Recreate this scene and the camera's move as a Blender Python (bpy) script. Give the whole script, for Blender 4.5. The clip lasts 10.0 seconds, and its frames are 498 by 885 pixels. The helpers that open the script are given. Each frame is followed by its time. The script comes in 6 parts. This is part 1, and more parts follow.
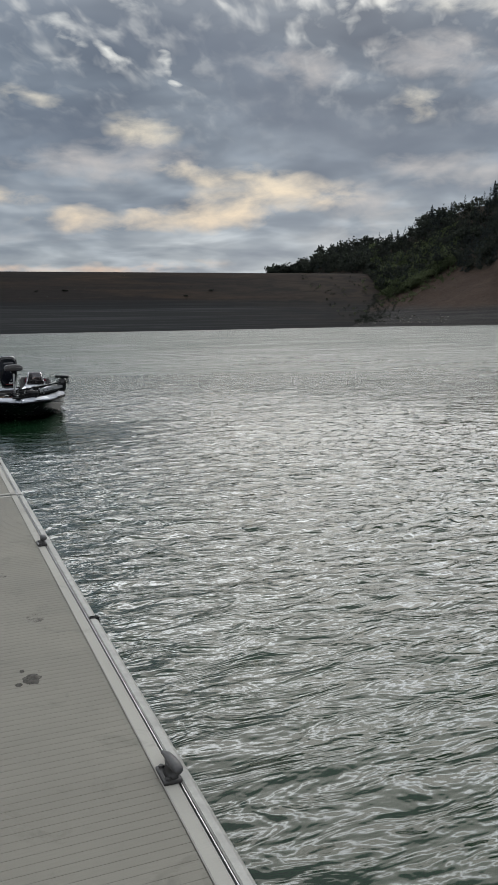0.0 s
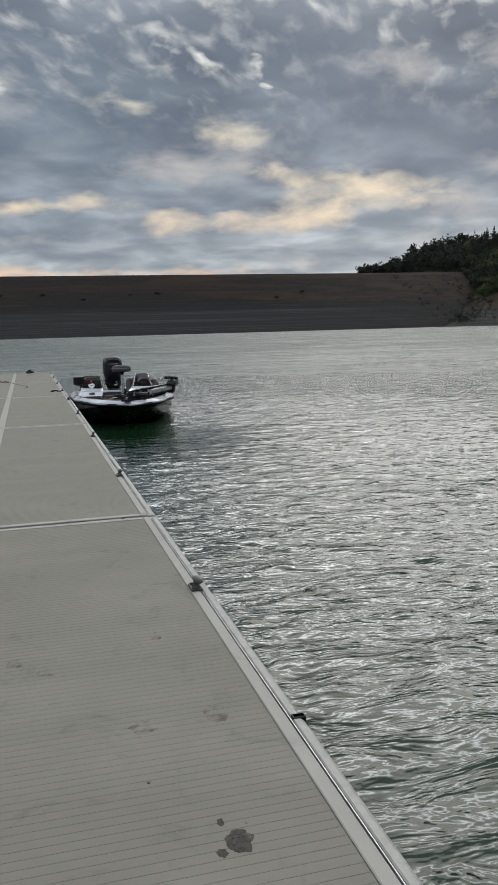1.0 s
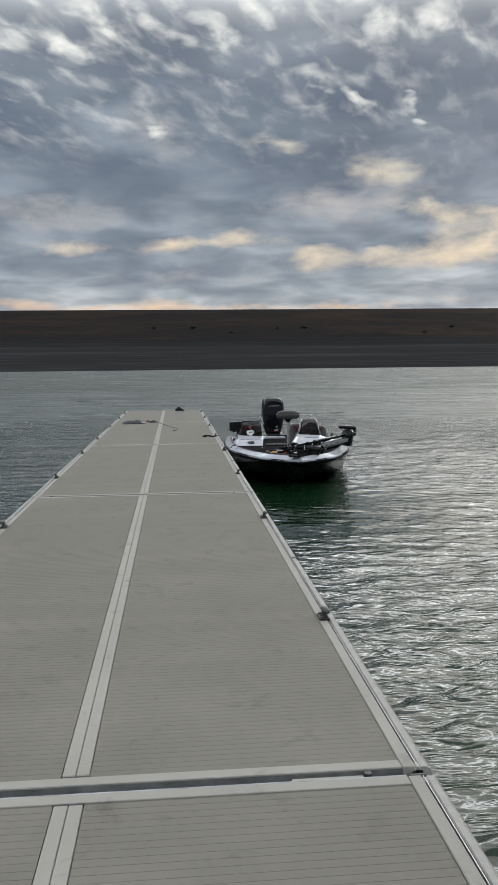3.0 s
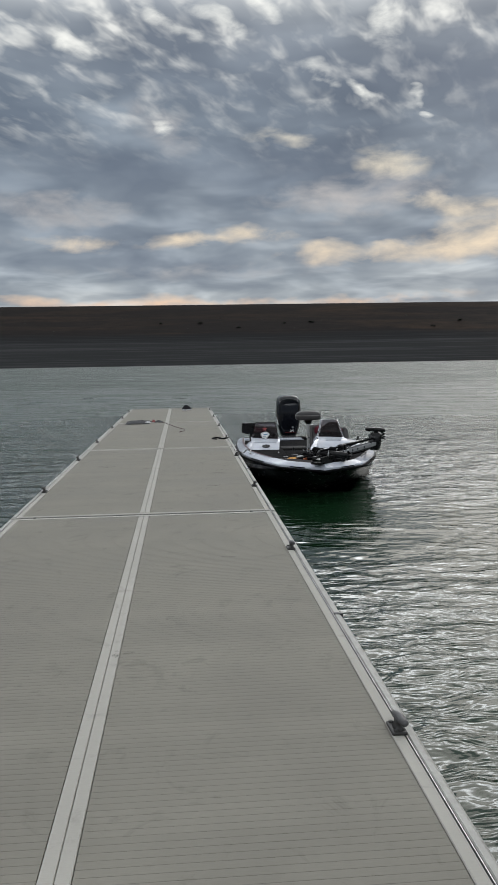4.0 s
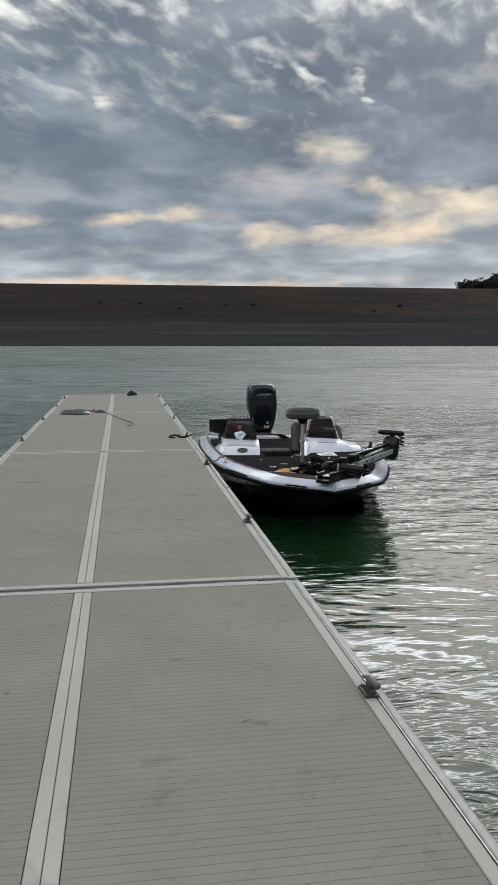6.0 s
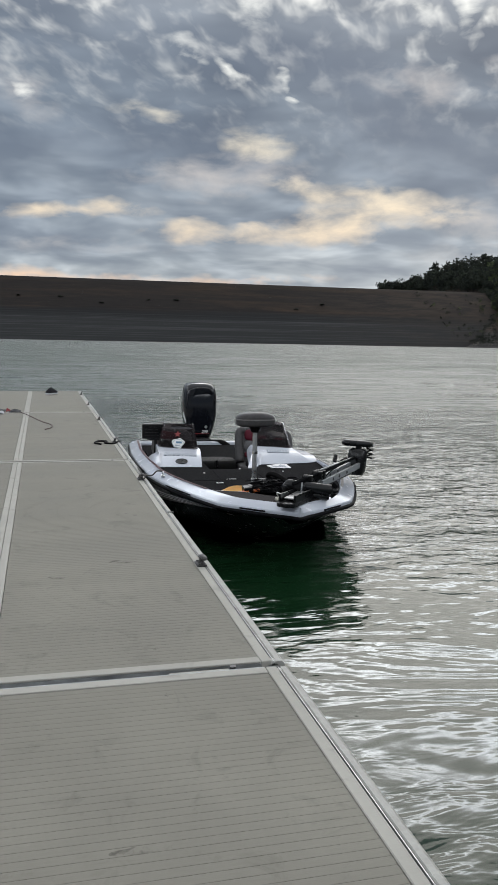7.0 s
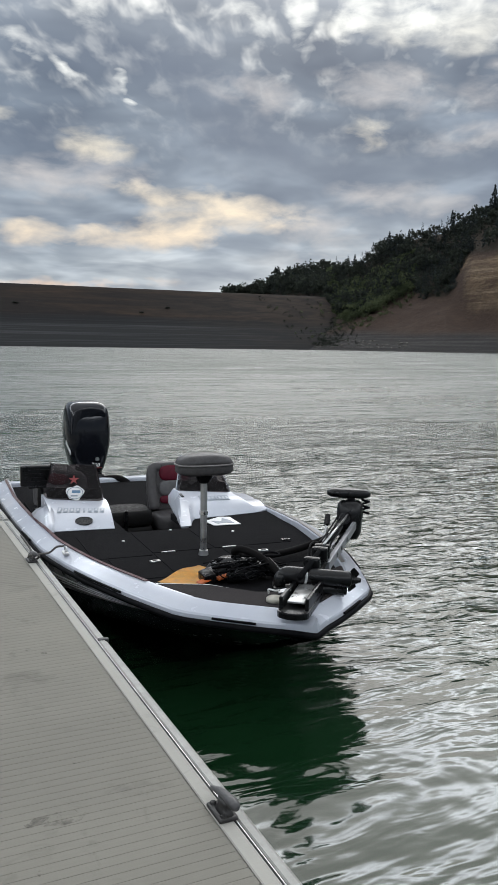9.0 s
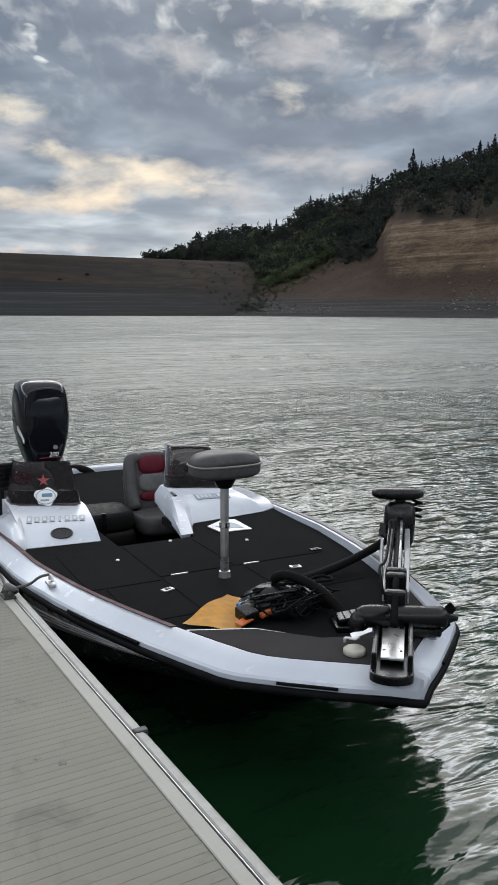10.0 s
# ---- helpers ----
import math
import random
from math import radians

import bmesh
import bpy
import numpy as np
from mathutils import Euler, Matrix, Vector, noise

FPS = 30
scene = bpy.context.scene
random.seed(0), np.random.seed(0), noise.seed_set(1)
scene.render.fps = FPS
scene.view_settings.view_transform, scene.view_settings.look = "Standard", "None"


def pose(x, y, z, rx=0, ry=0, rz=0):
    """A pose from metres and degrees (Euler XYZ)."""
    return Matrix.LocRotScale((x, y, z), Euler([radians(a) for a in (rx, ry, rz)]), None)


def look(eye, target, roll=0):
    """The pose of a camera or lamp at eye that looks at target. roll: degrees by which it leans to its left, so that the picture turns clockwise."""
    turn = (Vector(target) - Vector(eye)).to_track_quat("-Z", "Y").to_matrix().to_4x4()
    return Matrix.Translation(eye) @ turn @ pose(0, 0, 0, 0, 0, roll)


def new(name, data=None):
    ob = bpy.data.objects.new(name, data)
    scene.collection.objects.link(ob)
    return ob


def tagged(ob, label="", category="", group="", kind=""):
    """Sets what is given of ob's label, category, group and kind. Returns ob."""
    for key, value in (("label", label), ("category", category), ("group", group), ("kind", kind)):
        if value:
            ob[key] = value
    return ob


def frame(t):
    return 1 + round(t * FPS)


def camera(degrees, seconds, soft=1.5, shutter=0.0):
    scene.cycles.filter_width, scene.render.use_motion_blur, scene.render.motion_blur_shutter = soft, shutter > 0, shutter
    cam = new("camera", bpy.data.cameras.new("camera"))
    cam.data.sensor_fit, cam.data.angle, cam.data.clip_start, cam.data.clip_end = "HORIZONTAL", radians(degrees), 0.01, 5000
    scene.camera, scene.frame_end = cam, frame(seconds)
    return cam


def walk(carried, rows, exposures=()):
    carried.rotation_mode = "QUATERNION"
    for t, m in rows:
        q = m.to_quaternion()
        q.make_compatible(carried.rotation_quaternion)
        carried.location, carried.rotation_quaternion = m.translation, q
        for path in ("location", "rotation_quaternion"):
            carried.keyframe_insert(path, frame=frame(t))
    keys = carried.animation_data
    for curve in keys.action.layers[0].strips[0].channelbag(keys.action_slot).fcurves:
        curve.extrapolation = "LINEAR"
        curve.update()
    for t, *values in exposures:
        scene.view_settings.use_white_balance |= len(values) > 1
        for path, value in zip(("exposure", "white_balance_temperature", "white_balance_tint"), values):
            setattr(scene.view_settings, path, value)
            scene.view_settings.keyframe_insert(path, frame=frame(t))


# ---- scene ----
cam = camera(34.1, 10.0)
PATH = [
    (0, (-0.724, 0.248, 1.307), (-0.002, 2.091, 1.024), -1.1),
    (0.5, (-0.798, 0.795, 1.287), (-0.233, 2.692, 1.003), -1.4),
    (1, (-0.871, 1.481, 1.243), (-0.356, 3.393, 0.968), -1.6),
    (1.5, (-0.918, 2.171, 1.266), (-0.494, 4.105, 0.989), -1.7),
    (2, (-0.903, 2.853, 1.314), (-0.57, 4.812, 1.083), -1.5),
    (2.5, (-0.922, 3.635, 1.341), (-0.72, 5.616, 1.158), -0.4),
    (4, (-0.9, 5.769, 1.355), (-0.74, 7.752, 1.156), -1.0),
    (4.5, (-0.95, 6.478, 1.354), (-0.794, 8.462, 1.155), -2.4),
    (5, (-1.01, 7.184, 1.346), (-0.792, 9.159, 1.118), -1.5),
    (5.5, (-1.052, 7.941, 1.333), (-0.784, 9.909, 1.094), -0.6),
    (7, (-1.028, 10.009, 1.289), (-0.533, 11.931, 1.04), 1.1),
    (7.5, (-0.985, 10.664, 1.294), (-0.326, 12.538, 1.062), 1.3),
    (8, (-0.993, 11.306, 1.297), (-0.26, 13.154, 1.084), 1.2),
    (8.5, (-0.998, 11.92, 1.308), (-0.215, 13.748, 1.099), 1.2),
    (9, (-1.004, 12.523, 1.302), (-0.158, 14.32, 1.067), 0.8),
    (9.5, (-0.982, 13.146, 1.291), (-0.035, 14.881, 0.989), 0.4),
    (10, (-1.02, 13.709, 1.304), (-0.016, 15.41, 0.99), 0.2),
]
walk(cam, [(t, look(eye, target, roll)) for t, eye, target, roll in PATH], exposures=[(0, 0.15, 6430, 10), (2.5, 0.15, 6450, 10), (5.5, 0.19, 6450, 10), (7.5, 0.32, 6380, 10), (10, 0.43, 6330, 10)])

# ---- world and sun ----
def make_world():
    w = bpy.data.worlds.new("overcast_evening_sky")
    w.use_nodes = True
    nt = w.node_tree
    nt.nodes.clear()
    N, L = nt.nodes.new, nt.links.new

    def math_node(op, a, b=None):
        n = N("ShaderNodeMath")
        n.operation = op
        for i, v in enumerate((a, b)):
            if v is None:
                continue
            if isinstance(v, (int, float)):
                n.inputs[i].default_value = v
            else:
                L(v, n.inputs[i])
        return n.outputs[0]

    def noise_node(vec, scale, detail, rough=0.55, dist=0.0):
        n = N("ShaderNodeTexNoise")
        L(vec, n.inputs["Vector"])
        n.inputs["Scale"].default_value = scale
        n.inputs["Detail"].default_value = detail
        n.inputs["Roughness"].default_value = rough
        n.inputs["Distortion"].default_value = dist
        return n.outputs["Fac"]

    def ramp(fac, stops):
        n = N("ShaderNodeValToRGB")
        els = n.color_ramp.elements
        els[0].position, els[0].color = stops[0][0], (*stops[0][1], 1)
        els[1].position, els[1].color = stops[-1][0], (*stops[-1][1], 1)
        for p, c in stops[1:-1]:
            e = els.new(p)
            e.color = (*c, 1)
        L(fac, n.inputs[0])
        return n.outputs[0]

    def mix(fac, a, b, kind="MIX"):
        n = N("ShaderNodeMix")
        n.data_type, n.blend_type = "RGBA", kind
        for sock, v in ((n.inputs[0], fac), (n.inputs[6], a), (n.inputs[7], b)):
            if isinstance(v, (int, float)):
                sock.default_value = v
            elif isinstance(v, tuple):
                sock.default_value = (*v, 1)
            else:
                L(v, sock)
        return n.outputs[2]

    tc = N("ShaderNodeTexCoord").outputs["Generated"]
    sep = N("ShaderNodeSeparateXYZ")
    L(tc, sep.inputs[0])
    x, y, z = sep.outputs
    zc = math_node("MAXIMUM", z, 0.0)
    # a flat cloud layer seen in perspective
    k = math_node("ADD", zc, 0.17)
    lay = N("ShaderNodeCombineXYZ")
    L(math_node("DIVIDE", x, k), lay.inputs[0])
    L(math_node("DIVIDE", y, k), lay.inputs[1])
    lay = lay.outputs[0]
    # bearing and height in degrees, roughened by noise
    az = math_node("MULTIPLY", math_node("ARCTAN2", x, y), 57.2958)
    el = math_node("MULTIPLY", math_node("ARCSINE", z), 57.2958)
    # cloud banks seen edge-on: noise in bearing and height, drawn out sideways
    def banks(wide, tall, shift, detail, rough=0.58, dist=0.0):
        c = N("ShaderNodeCombineXYZ")
        L(math_node("DIVIDE", az, wide), c.inputs[0])
        L(math_node("DIVIDE", el, tall), c.inputs[1])
        c.inputs[2].default_value = shift
        return noise_node(c.outputs[0], 1.0, detail, rough, dist)

    wob1 = math_node("SUBTRACT", banks(6.0, 3.0, 1.7, 3), 0.5)
    wob2 = math_node("SUBTRACT", banks(5.0, 2.4, 8.3, 3), 0.5)
    comb = N("ShaderNodeCombineXYZ")
    L(math_node("ADD", az, math_node("MULTIPLY", wob1, 4.5)), comb.inputs[0])
    L(math_node("ADD", el, math_node("MULTIPLY", wob2, 2.2)), comb.inputs[1])
    pos = comb.outputs[0]

    def soft_patch(a, e, sa, se, turn=0.0):
        m = N("ShaderNodeMapping")
        m.vector_type = "TEXTURE"
        m.inputs["Location"].default_value = (a, e, 0)
        m.inputs["Rotation"].default_value = (0, 0, radians(turn))
        m.inputs["Scale"].default_value = (sa, se, 1)
        L(pos, m.inputs["Vector"])
        g = N("ShaderNodeTexGradient")
        g.gradient_type = "SPHERICAL"
        L(m.outputs[0], g.inputs[0])
        return g.outputs["Fac"]

    def total(patches):
        out = None
        for *p, amount in patches:
            v = math_node("MULTIPLY", soft_patch(*p), amount)
            out = v if out is None else math_node("ADD", out, v)
        return out

    # base: dark slate cloud deck, paler low down, thinning overhead, with an added band
    base = ramp(math_node("DIVIDE", el, 90.0), BASE_SKY)
    # soft variation at three scales
    big = noise_node(lay, 0.9, 4, 0.5, 0.3)
    base = mix(1.0, base, ramp(big, [(0.28, (0.82, 0.84, 0.87)), (0.5, (1.0, 1.0, 1.0)), (0.72, (1.20, 1.18, 1.16))]), "MULTIPLY")
    mott = noise_node(lay, 3.2, 3, 0.5, 0.3)
    base = mix(1.0, base, ramp(mott, [(0.34, (0.72, 0.74, 0.78)), (0.5, (0.98, 0.98, 0.98)), (0.68, (1.50, 1.46, 1.40))]), "MULTIPLY")
    low = banks(8.0, 2.6, 4.4, 3, 0.5, 0.2)
    low = ramp(low, [(0.36, (0.86, 0.87, 0.90)), (0.5, (1.0, 1.0, 1.0)), (0.66, (1.26, 1.22, 1.17))])
    base = mix(ramp(math_node("DIVIDE", el, 30.0), [(0.35, (1, 1, 1)), (0.55, (0.25, 0.25, 0.25))]), base, mix(1.0, base, low, "MULTIPLY"))
    # dappled rows of small clouds that run together far off
    lx, ly = math_node("DIVIDE", x, k), math_node("DIVIDE", y, k)
    ca, sa = math.cos(radians(ROWS_TURN)), math.sin(radians(ROWS_TURN))
    along = math_node("ADD", math_node("MULTIPLY", lx, sa), math_node("MULTIPLY", ly, ca))
    across = math_node("SUBTRACT", math_node("MULTIPLY", lx, ca), math_node("MULTIPLY", ly, sa))
    rc = N("ShaderNodeCombineXYZ")
    L(across, rc.inputs[0])
    L(math_node("MULTIPLY", along, 0.5), rc.inputs[1])
    streaks = noise_node(rc.outputs[0], 17.0, 3, 0.5, 0.3)
    tufts = noise_node(lay, 2.2, 3, 0.5, 0.4)
    rows = ramp(math_node("ADD", streaks, math_node("MULTIPLY", math_node("SUBTRACT", tufts, 0.5), 0.35)),
                [(0.46, (0, 0, 0)), (0.55, (0.20, 0.20, 0.20)), (0.63, (0.55, 0.55, 0.55)), (0.72, (0.95, 0.95, 0.95))])
    high = ramp(math_node("DIVIDE", math_node("ADD", el, math_node("MULTIPLY", wob1, 5.0)), 90.0),
                [(0.13, (0.0, 0.0, 0.0)), (0.175, (0.32, 0.32, 0.32)), (0.21, (0.70, 0.70, 0.70)), (0.25, (1.0, 1.0, 1.0))])
    col = mix(math_node("MULTIPLY", rows, high), base, (0.80, 0.80, 0.76))
    # ragged edges for the patches: billows with finer fringes
    ragged = math_node("SUBTRACT", banks(2.8, 1.3, 2.9, 5, 0.55, 0.25), 0.5)

    def cloud(patches, lo, hi, jag, most):
        """Patches whose outline is broken up by the noise."""
        t = total(patches)
        gate = math_node("MINIMUM", math_node("MULTIPLY", t, 3.0), 1.0)
        v = math_node("ADD", t, math_node("MULTIPLY", math_node("MULTIPLY", ragged, jag), gate))
        return ramp(math_node("MULTIPLY", v, 0.4), [(lo * 0.4, (0, 0, 0)), ((lo + hi) * 0.2, (most * 0.5, most * 0.5, most * 0.5)), (hi * 0.4, (most, most, most))])

    # heavier grey cloud
    col = mix(math_node("MINIMUM", total(DARK_PATCHES), 0.85), col, (0.125, 0.153, 0.20))
    # pale thin cloud, then the openings where the low evening light comes through
    col = mix(cloud(PALE_PATCHES, 0.08, 1.35, 2.6, 0.8), col, (0.47, 0.445, 0.43))
    tint = ramp(math_node("DIVIDE", el, 30.0), [(0.13, (0.80, 0.55, 0.38)), (0.17, (0.70, 0.56, 0.42)), (0.28, (0.80, 0.665, 0.49)), (0.46, (0.76, 0.69, 0.55)), (0.70, (0.80, 0.79, 0.72))])
    col = mix(cloud(GLOW_PATCHES, 0.06, 1.45, 2.7, 0.97), col, tint)
    col = mix(cloud(WHITE_PATCHES, 0.12, 1.25, 2.4, 1.0), col, (0.90, 0.90, 0.84))
    # the sun behind thin cloud brightens a wide part of the sky
    dot = N("ShaderNodeVectorMath")
    dot.operation = "DOT_PRODUCT"
    L(tc, dot.inputs[0])
    dot.inputs[1].default_value = (math.sin(radians(SUN_AZ)) * math.cos(radians(SUN_EL)), math.cos(radians(SUN_AZ)) * math.cos(radians(SUN_EL)), math.sin(radians(SUN_EL)))
    halo = ramp(math_node("MAXIMUM", dot.outputs["Value"], 0.0), [(0.84, (0, 0, 0)), (0.93, (0.55, 0.55, 0.55)), (0.97, (0.9, 0.9, 0.9)), (1.0, (1, 1, 1))])
    thin = ramp(math_node("DIVIDE", el, 90.0), [(0.255, (0, 0, 0)), (0.285, (1, 1, 1)), (0.33, (1, 1, 1)), (0.38, (0.3, 0.3, 0.3))])
    col = mix(1.0, col, mix(1.0, mix(1.0, halo, thin, "MULTIPLY"), (1.15, 1.19, 1.23), "MULTIPLY"), "ADD")
    nish = N("ShaderNodeTexSky")
    nish.sky_type, nish.sun_disc = "NISHITA", False
    nish.sun_elevation, nish.sun_rotation = radians(SUN_EL), radians(SUN_AZ)
    col = mix(0.003, col, nish.outputs[0])
    bg = N("ShaderNodeBackground")
    L(col, bg.inputs["Color"])
    bg.inputs["Strength"].default_value = 1.0
    out = N("ShaderNodeOutputWorld")
    L(bg.outputs[0], out.inputs["Surface"])
    scene.world = w


# stops 0.275 to 0.296: bright band added above the view to brighten the water
BASE_SKY = [(0.0, (0.365, 0.385, 0.40)), (0.045, (0.30, 0.335, 0.370)), (0.075, (0.237, 0.274, 0.318)), (0.12, (0.171, 0.205, 0.250)), (0.19, (0.150, 0.183, 0.226)),
            (0.24, (0.20, 0.228, 0.265)), (0.260, (0.46, 0.49, 0.51)), (0.275, (4.8, 5.08, 5.3)), (0.296, (4.4, 4.65, 4.86)), (0.342, (0.46, 0.49, 0.52)), (0.55, (0.60, 0.63, 0.66)), (0.7, (0.92, 0.96, 1.0)), (1.0, (1.0, 1.05, 1.09))]
SUN_AZ, SUN_EL = 30, 29
ROWS_TURN = 30
# bearing, height, half width, half height, turn, strength
GLOW_PATCHES = [
    (-7.5, 4.2, 7, 0.55, 0, 0.8), (0.5, 4.2, 9, 0.65, 0, 1.0), (12, 4.1, 10, 0.5, 0, 0.7), (-7.5, 8.3, 4.5, 0.8, 0, 0.75), (2.4, 8.5, 6.5, 0.85, 0, 0.95),
    (11.2, 7.2, 5.5, 1.05, 0, 0.95), (17.5, 7.3, 6, 1.3, 2, 0.95), (21.6, 8.7, 5, 1.9, 8, 1.15), (25.6, 9.0, 4.5, 1.5, -8, 0.75), (17.6, 10.4, 3.2, 1.1, -12, 0.7),
    (14.6, 12.9, 3.2, 1.2, -6, 0.95), (7.2, 14.8, 3.2, 0.7, -8, 0.85), (32.7, 14.2, 2.1, 1.1, 0, 0.7), (39.0, 20.2, 8, 2.0, 0, 1.0), (34.0, 20.6, 5, 1.6, 0, 0.7)]
PALE_PATCHES = [
    (-8.5, 10.3, 7, 1.3, 0, 1.0), (10.6, 10.9, 6.5, 1.7, 3, 1.15), (16.5, 11.3, 5, 1.2, -6, 0.7), (29.2, 8.2, 5, 1.7, -10, 0.9), (32.4, 10.1, 3.4, 1.2, -8, 0.9), (36.8, 9.7, 4.6, 1.3, -8, 1.0),
    (33.6, 16.7, 5, 1.8, -8, 1.1), (42.2, 13.7, 7, 1.3, 4, 1.0), (25.6, 16.5, 4.6, 1.5, -12, 0.9), (43.6, 17.0, 6, 1.8, 6, 1.1), (1, 6.2, 16, 0.8, 0, 0.35), (-1.0, 15.6, 3.5, 1.6, -20, 0.6), (30, 6.0, 8, 1.3, 0, 0.5)]
WHITE_PATCHES = [
    (2.7, 21.9, 3.0, 0.8, -32, 0.9), (-0.6, 22.0, 3.4, 0.8, -30, 0.7), (5.8, 22.8, 3.0, 0.9, -40, 0.9), (14.1, 21.8, 1.6, 2.4, 20, 0.8), (18.1, 22.2, 1.6, 1.8, 10, 0.7), (-6.8, 20.4, 2.4, 1.0, -25, 0.6),
    (13.0, 17.4, 1.6, 0.6, -35, 0.9), (16.1, 17.0, 0.7, 0.5, -60, 0.75), (16.4, 15.9, 0.5, 0.4, 0, 0.75), (9.9, 18.4, 2.2, 0.7, -25, 0.6), (-1.0, 15.4, 0.9, 0.6, -20, 0.9),
    (24.5, 20.8, 1.4, 2.4, 25, 0.7), (28.5, 21.0, 1.4, 2.6, 15, 0.9), (32.0, 21.2, 1.5, 2.6, 8, 0.9), (36.2, 21.0, 3.2, 2.0, 0, 0.8)]
DARK_PATCHES = [(27, 12.8, 11, 2.6, -20, 0.9), (2, 12.8, 16, 2.0, 0, 0.6), (12, 18.8, 16, 2.4, -6, 0.5), (38, 11.9, 9, 1.4, 0, 0.7), (0, 17.8, 14, 2.0, -10, 0.4), (21, 17.5, 8, 3.2, -24, 0.6), (4, 6.4, 12, 1.2, 0, 0.35)]
make_world()

sun = new("evening_sun", bpy.data.lights.new("evening_sun", "SUN"))
sun.data.energy, sun.data.angle, sun.data.color = 0.45, radians(40), (1.0, 0.93, 0.84)
sun.matrix_world = look((0, 0, 0), (-math.sin(radians(SUN_AZ)), -math.cos(radians(SUN_AZ)), -math.tan(radians(SUN_EL))))


# ---- materials ----
LEVEL = -0.42  # the lake's surface


class Mat:
    """A small builder for node materials."""

    def __init__(self, name, rough=0.6, metal=0.0):
        self.m = bpy.data.materials.new(name)
        self.m.use_nodes = True
        self.nt = self.m.node_tree
        self.b = self.nt.nodes["Principled BSDF"]
        self.b.inputs["Roughness"].default_value = rough
        self.b.inputs["Metallic"].default_value = metal

    def N(self, kind):
        return self.nt.nodes.new(kind)

    def L(self, a, b):
        self.nt.links.new(a, b)

    def coords(self, scale=(1, 1, 1), space="Object"):
        t = self.N("ShaderNodeTexCoord")
        mp = self.N("ShaderNodeMapping")
        mp.inputs["Scale"].default_value = scale
        self.L(t.outputs[space], mp.inputs[0])
        return mp.outputs[0]

    def world_coords(self, scale=(1, 1, 1)):
        g = self.N("ShaderNodeNewGeometry")
        mp = self.N("ShaderNodeMapping")
        mp.inputs["Scale"].default_value = scale
        self.L(g.outputs["Position"], mp.inputs[0])
        return mp.outputs[0]

    def noise(self, vec, scale, detail=4, rough=0.55, dist=0.0):
        n = self.N("ShaderNodeTexNoise")
        self.L(vec, n.inputs["Vector"])
        n.inputs["Scale"].default_value, n.inputs["Detail"].default_value = scale, detail
        n.inputs["Roughness"].default_value, n.inputs["Distortion"].default_value = rough, dist
        return n.outputs["Fac"]

    def ramp(self, fac, stops):
        n = self.N("ShaderNodeValToRGB")
        e = n.color_ramp.elements
        col = lambda c: (c, c, c, 1) if isinstance(c, (int, float)) else (*c, 1)
        e[0].position, e[0].color = stops[0][0], col(stops[0][1])
        e[1].position, e[1].color = stops[-1][0], col(stops[-1][1])
        for p, c in stops[1:-1]:
            e.new(p).color = col(c)
        self.L(fac, n.inputs[0])
        return n.outputs[0]

    def mix(self, fac, a, b, kind="MIX"):
        n = self.N("ShaderNodeMix")
        n.data_type, n.blend_type = "RGBA", kind
        for s, v in ((n.inputs[0], fac), (n.inputs[6], a), (n.inputs[7], b)):
            if isinstance(v, (int, float)):
                s.default_value = v
            elif isinstance(v, tuple):
                s.default_value = (*v, 1)
            else:
                self.L(v, s)
        return n.outputs[2]

    def random(self):
        return self.N("ShaderNodeObjectInfo").outputs["Random"]

    def island(self):
        return self.N("ShaderNodeNewGeometry").outputs["Random Per Island"]

    def color(self, v):
        if isinstance(v, tuple):
            self.b.inputs["Base Color"].default_value = (*v, 1)
        else:
            self.L(v, self.b.inputs["Base Color"])
        return self

    def rough(self, v):
        self.L(v, self.b.inputs["Roughness"])
        return self

    def bump(self, h, strength=0.3, dist=0.01):
        n = self.N("ShaderNodeBump")
        n.inputs["Strength"].default_value, n.inputs["Distance"].default_value = strength, dist
        self.L(h, n.inputs["Height"])
        self.L(n.outputs[0], self.b.inputs["Normal"])
        return self


def plain(name, color, rough=0.5, metal=0.0, vary=0.12, scale=14.0, bump=0.05, gloss=0.5):
    """Paint, plastic or metal with slight stains and grain."""
    m = Mat(name, rough, metal)
    c = m.coords()
    n1, n2 = m.noise(c, scale, 5), m.noise(c, scale * 7, 3)
    dark = tuple(v * (1 - vary * 2) for v in color)
    lite = tuple(min(1, v * (1 + vary)) for v in color)
    col = m.mix(m.ramp(n1, [(0.3, 0.0), (0.7, 1.0)]), dark, lite)
    m.color(m.mix(m.ramp(n2, [(0.35, 0.0), (0.75, 0.35)]), col, tuple(v * 0.7 for v in color)))
    m.rough(m.ramp(n1, [(0.3, max(0.02, rough * 0.8)), (0.7, min(1, rough * 1.25))]))
    m.b.inputs["Specular IOR Level"].default_value = gloss
    if bump:
        m.bump(n2, bump, 0.004)
    return m.m


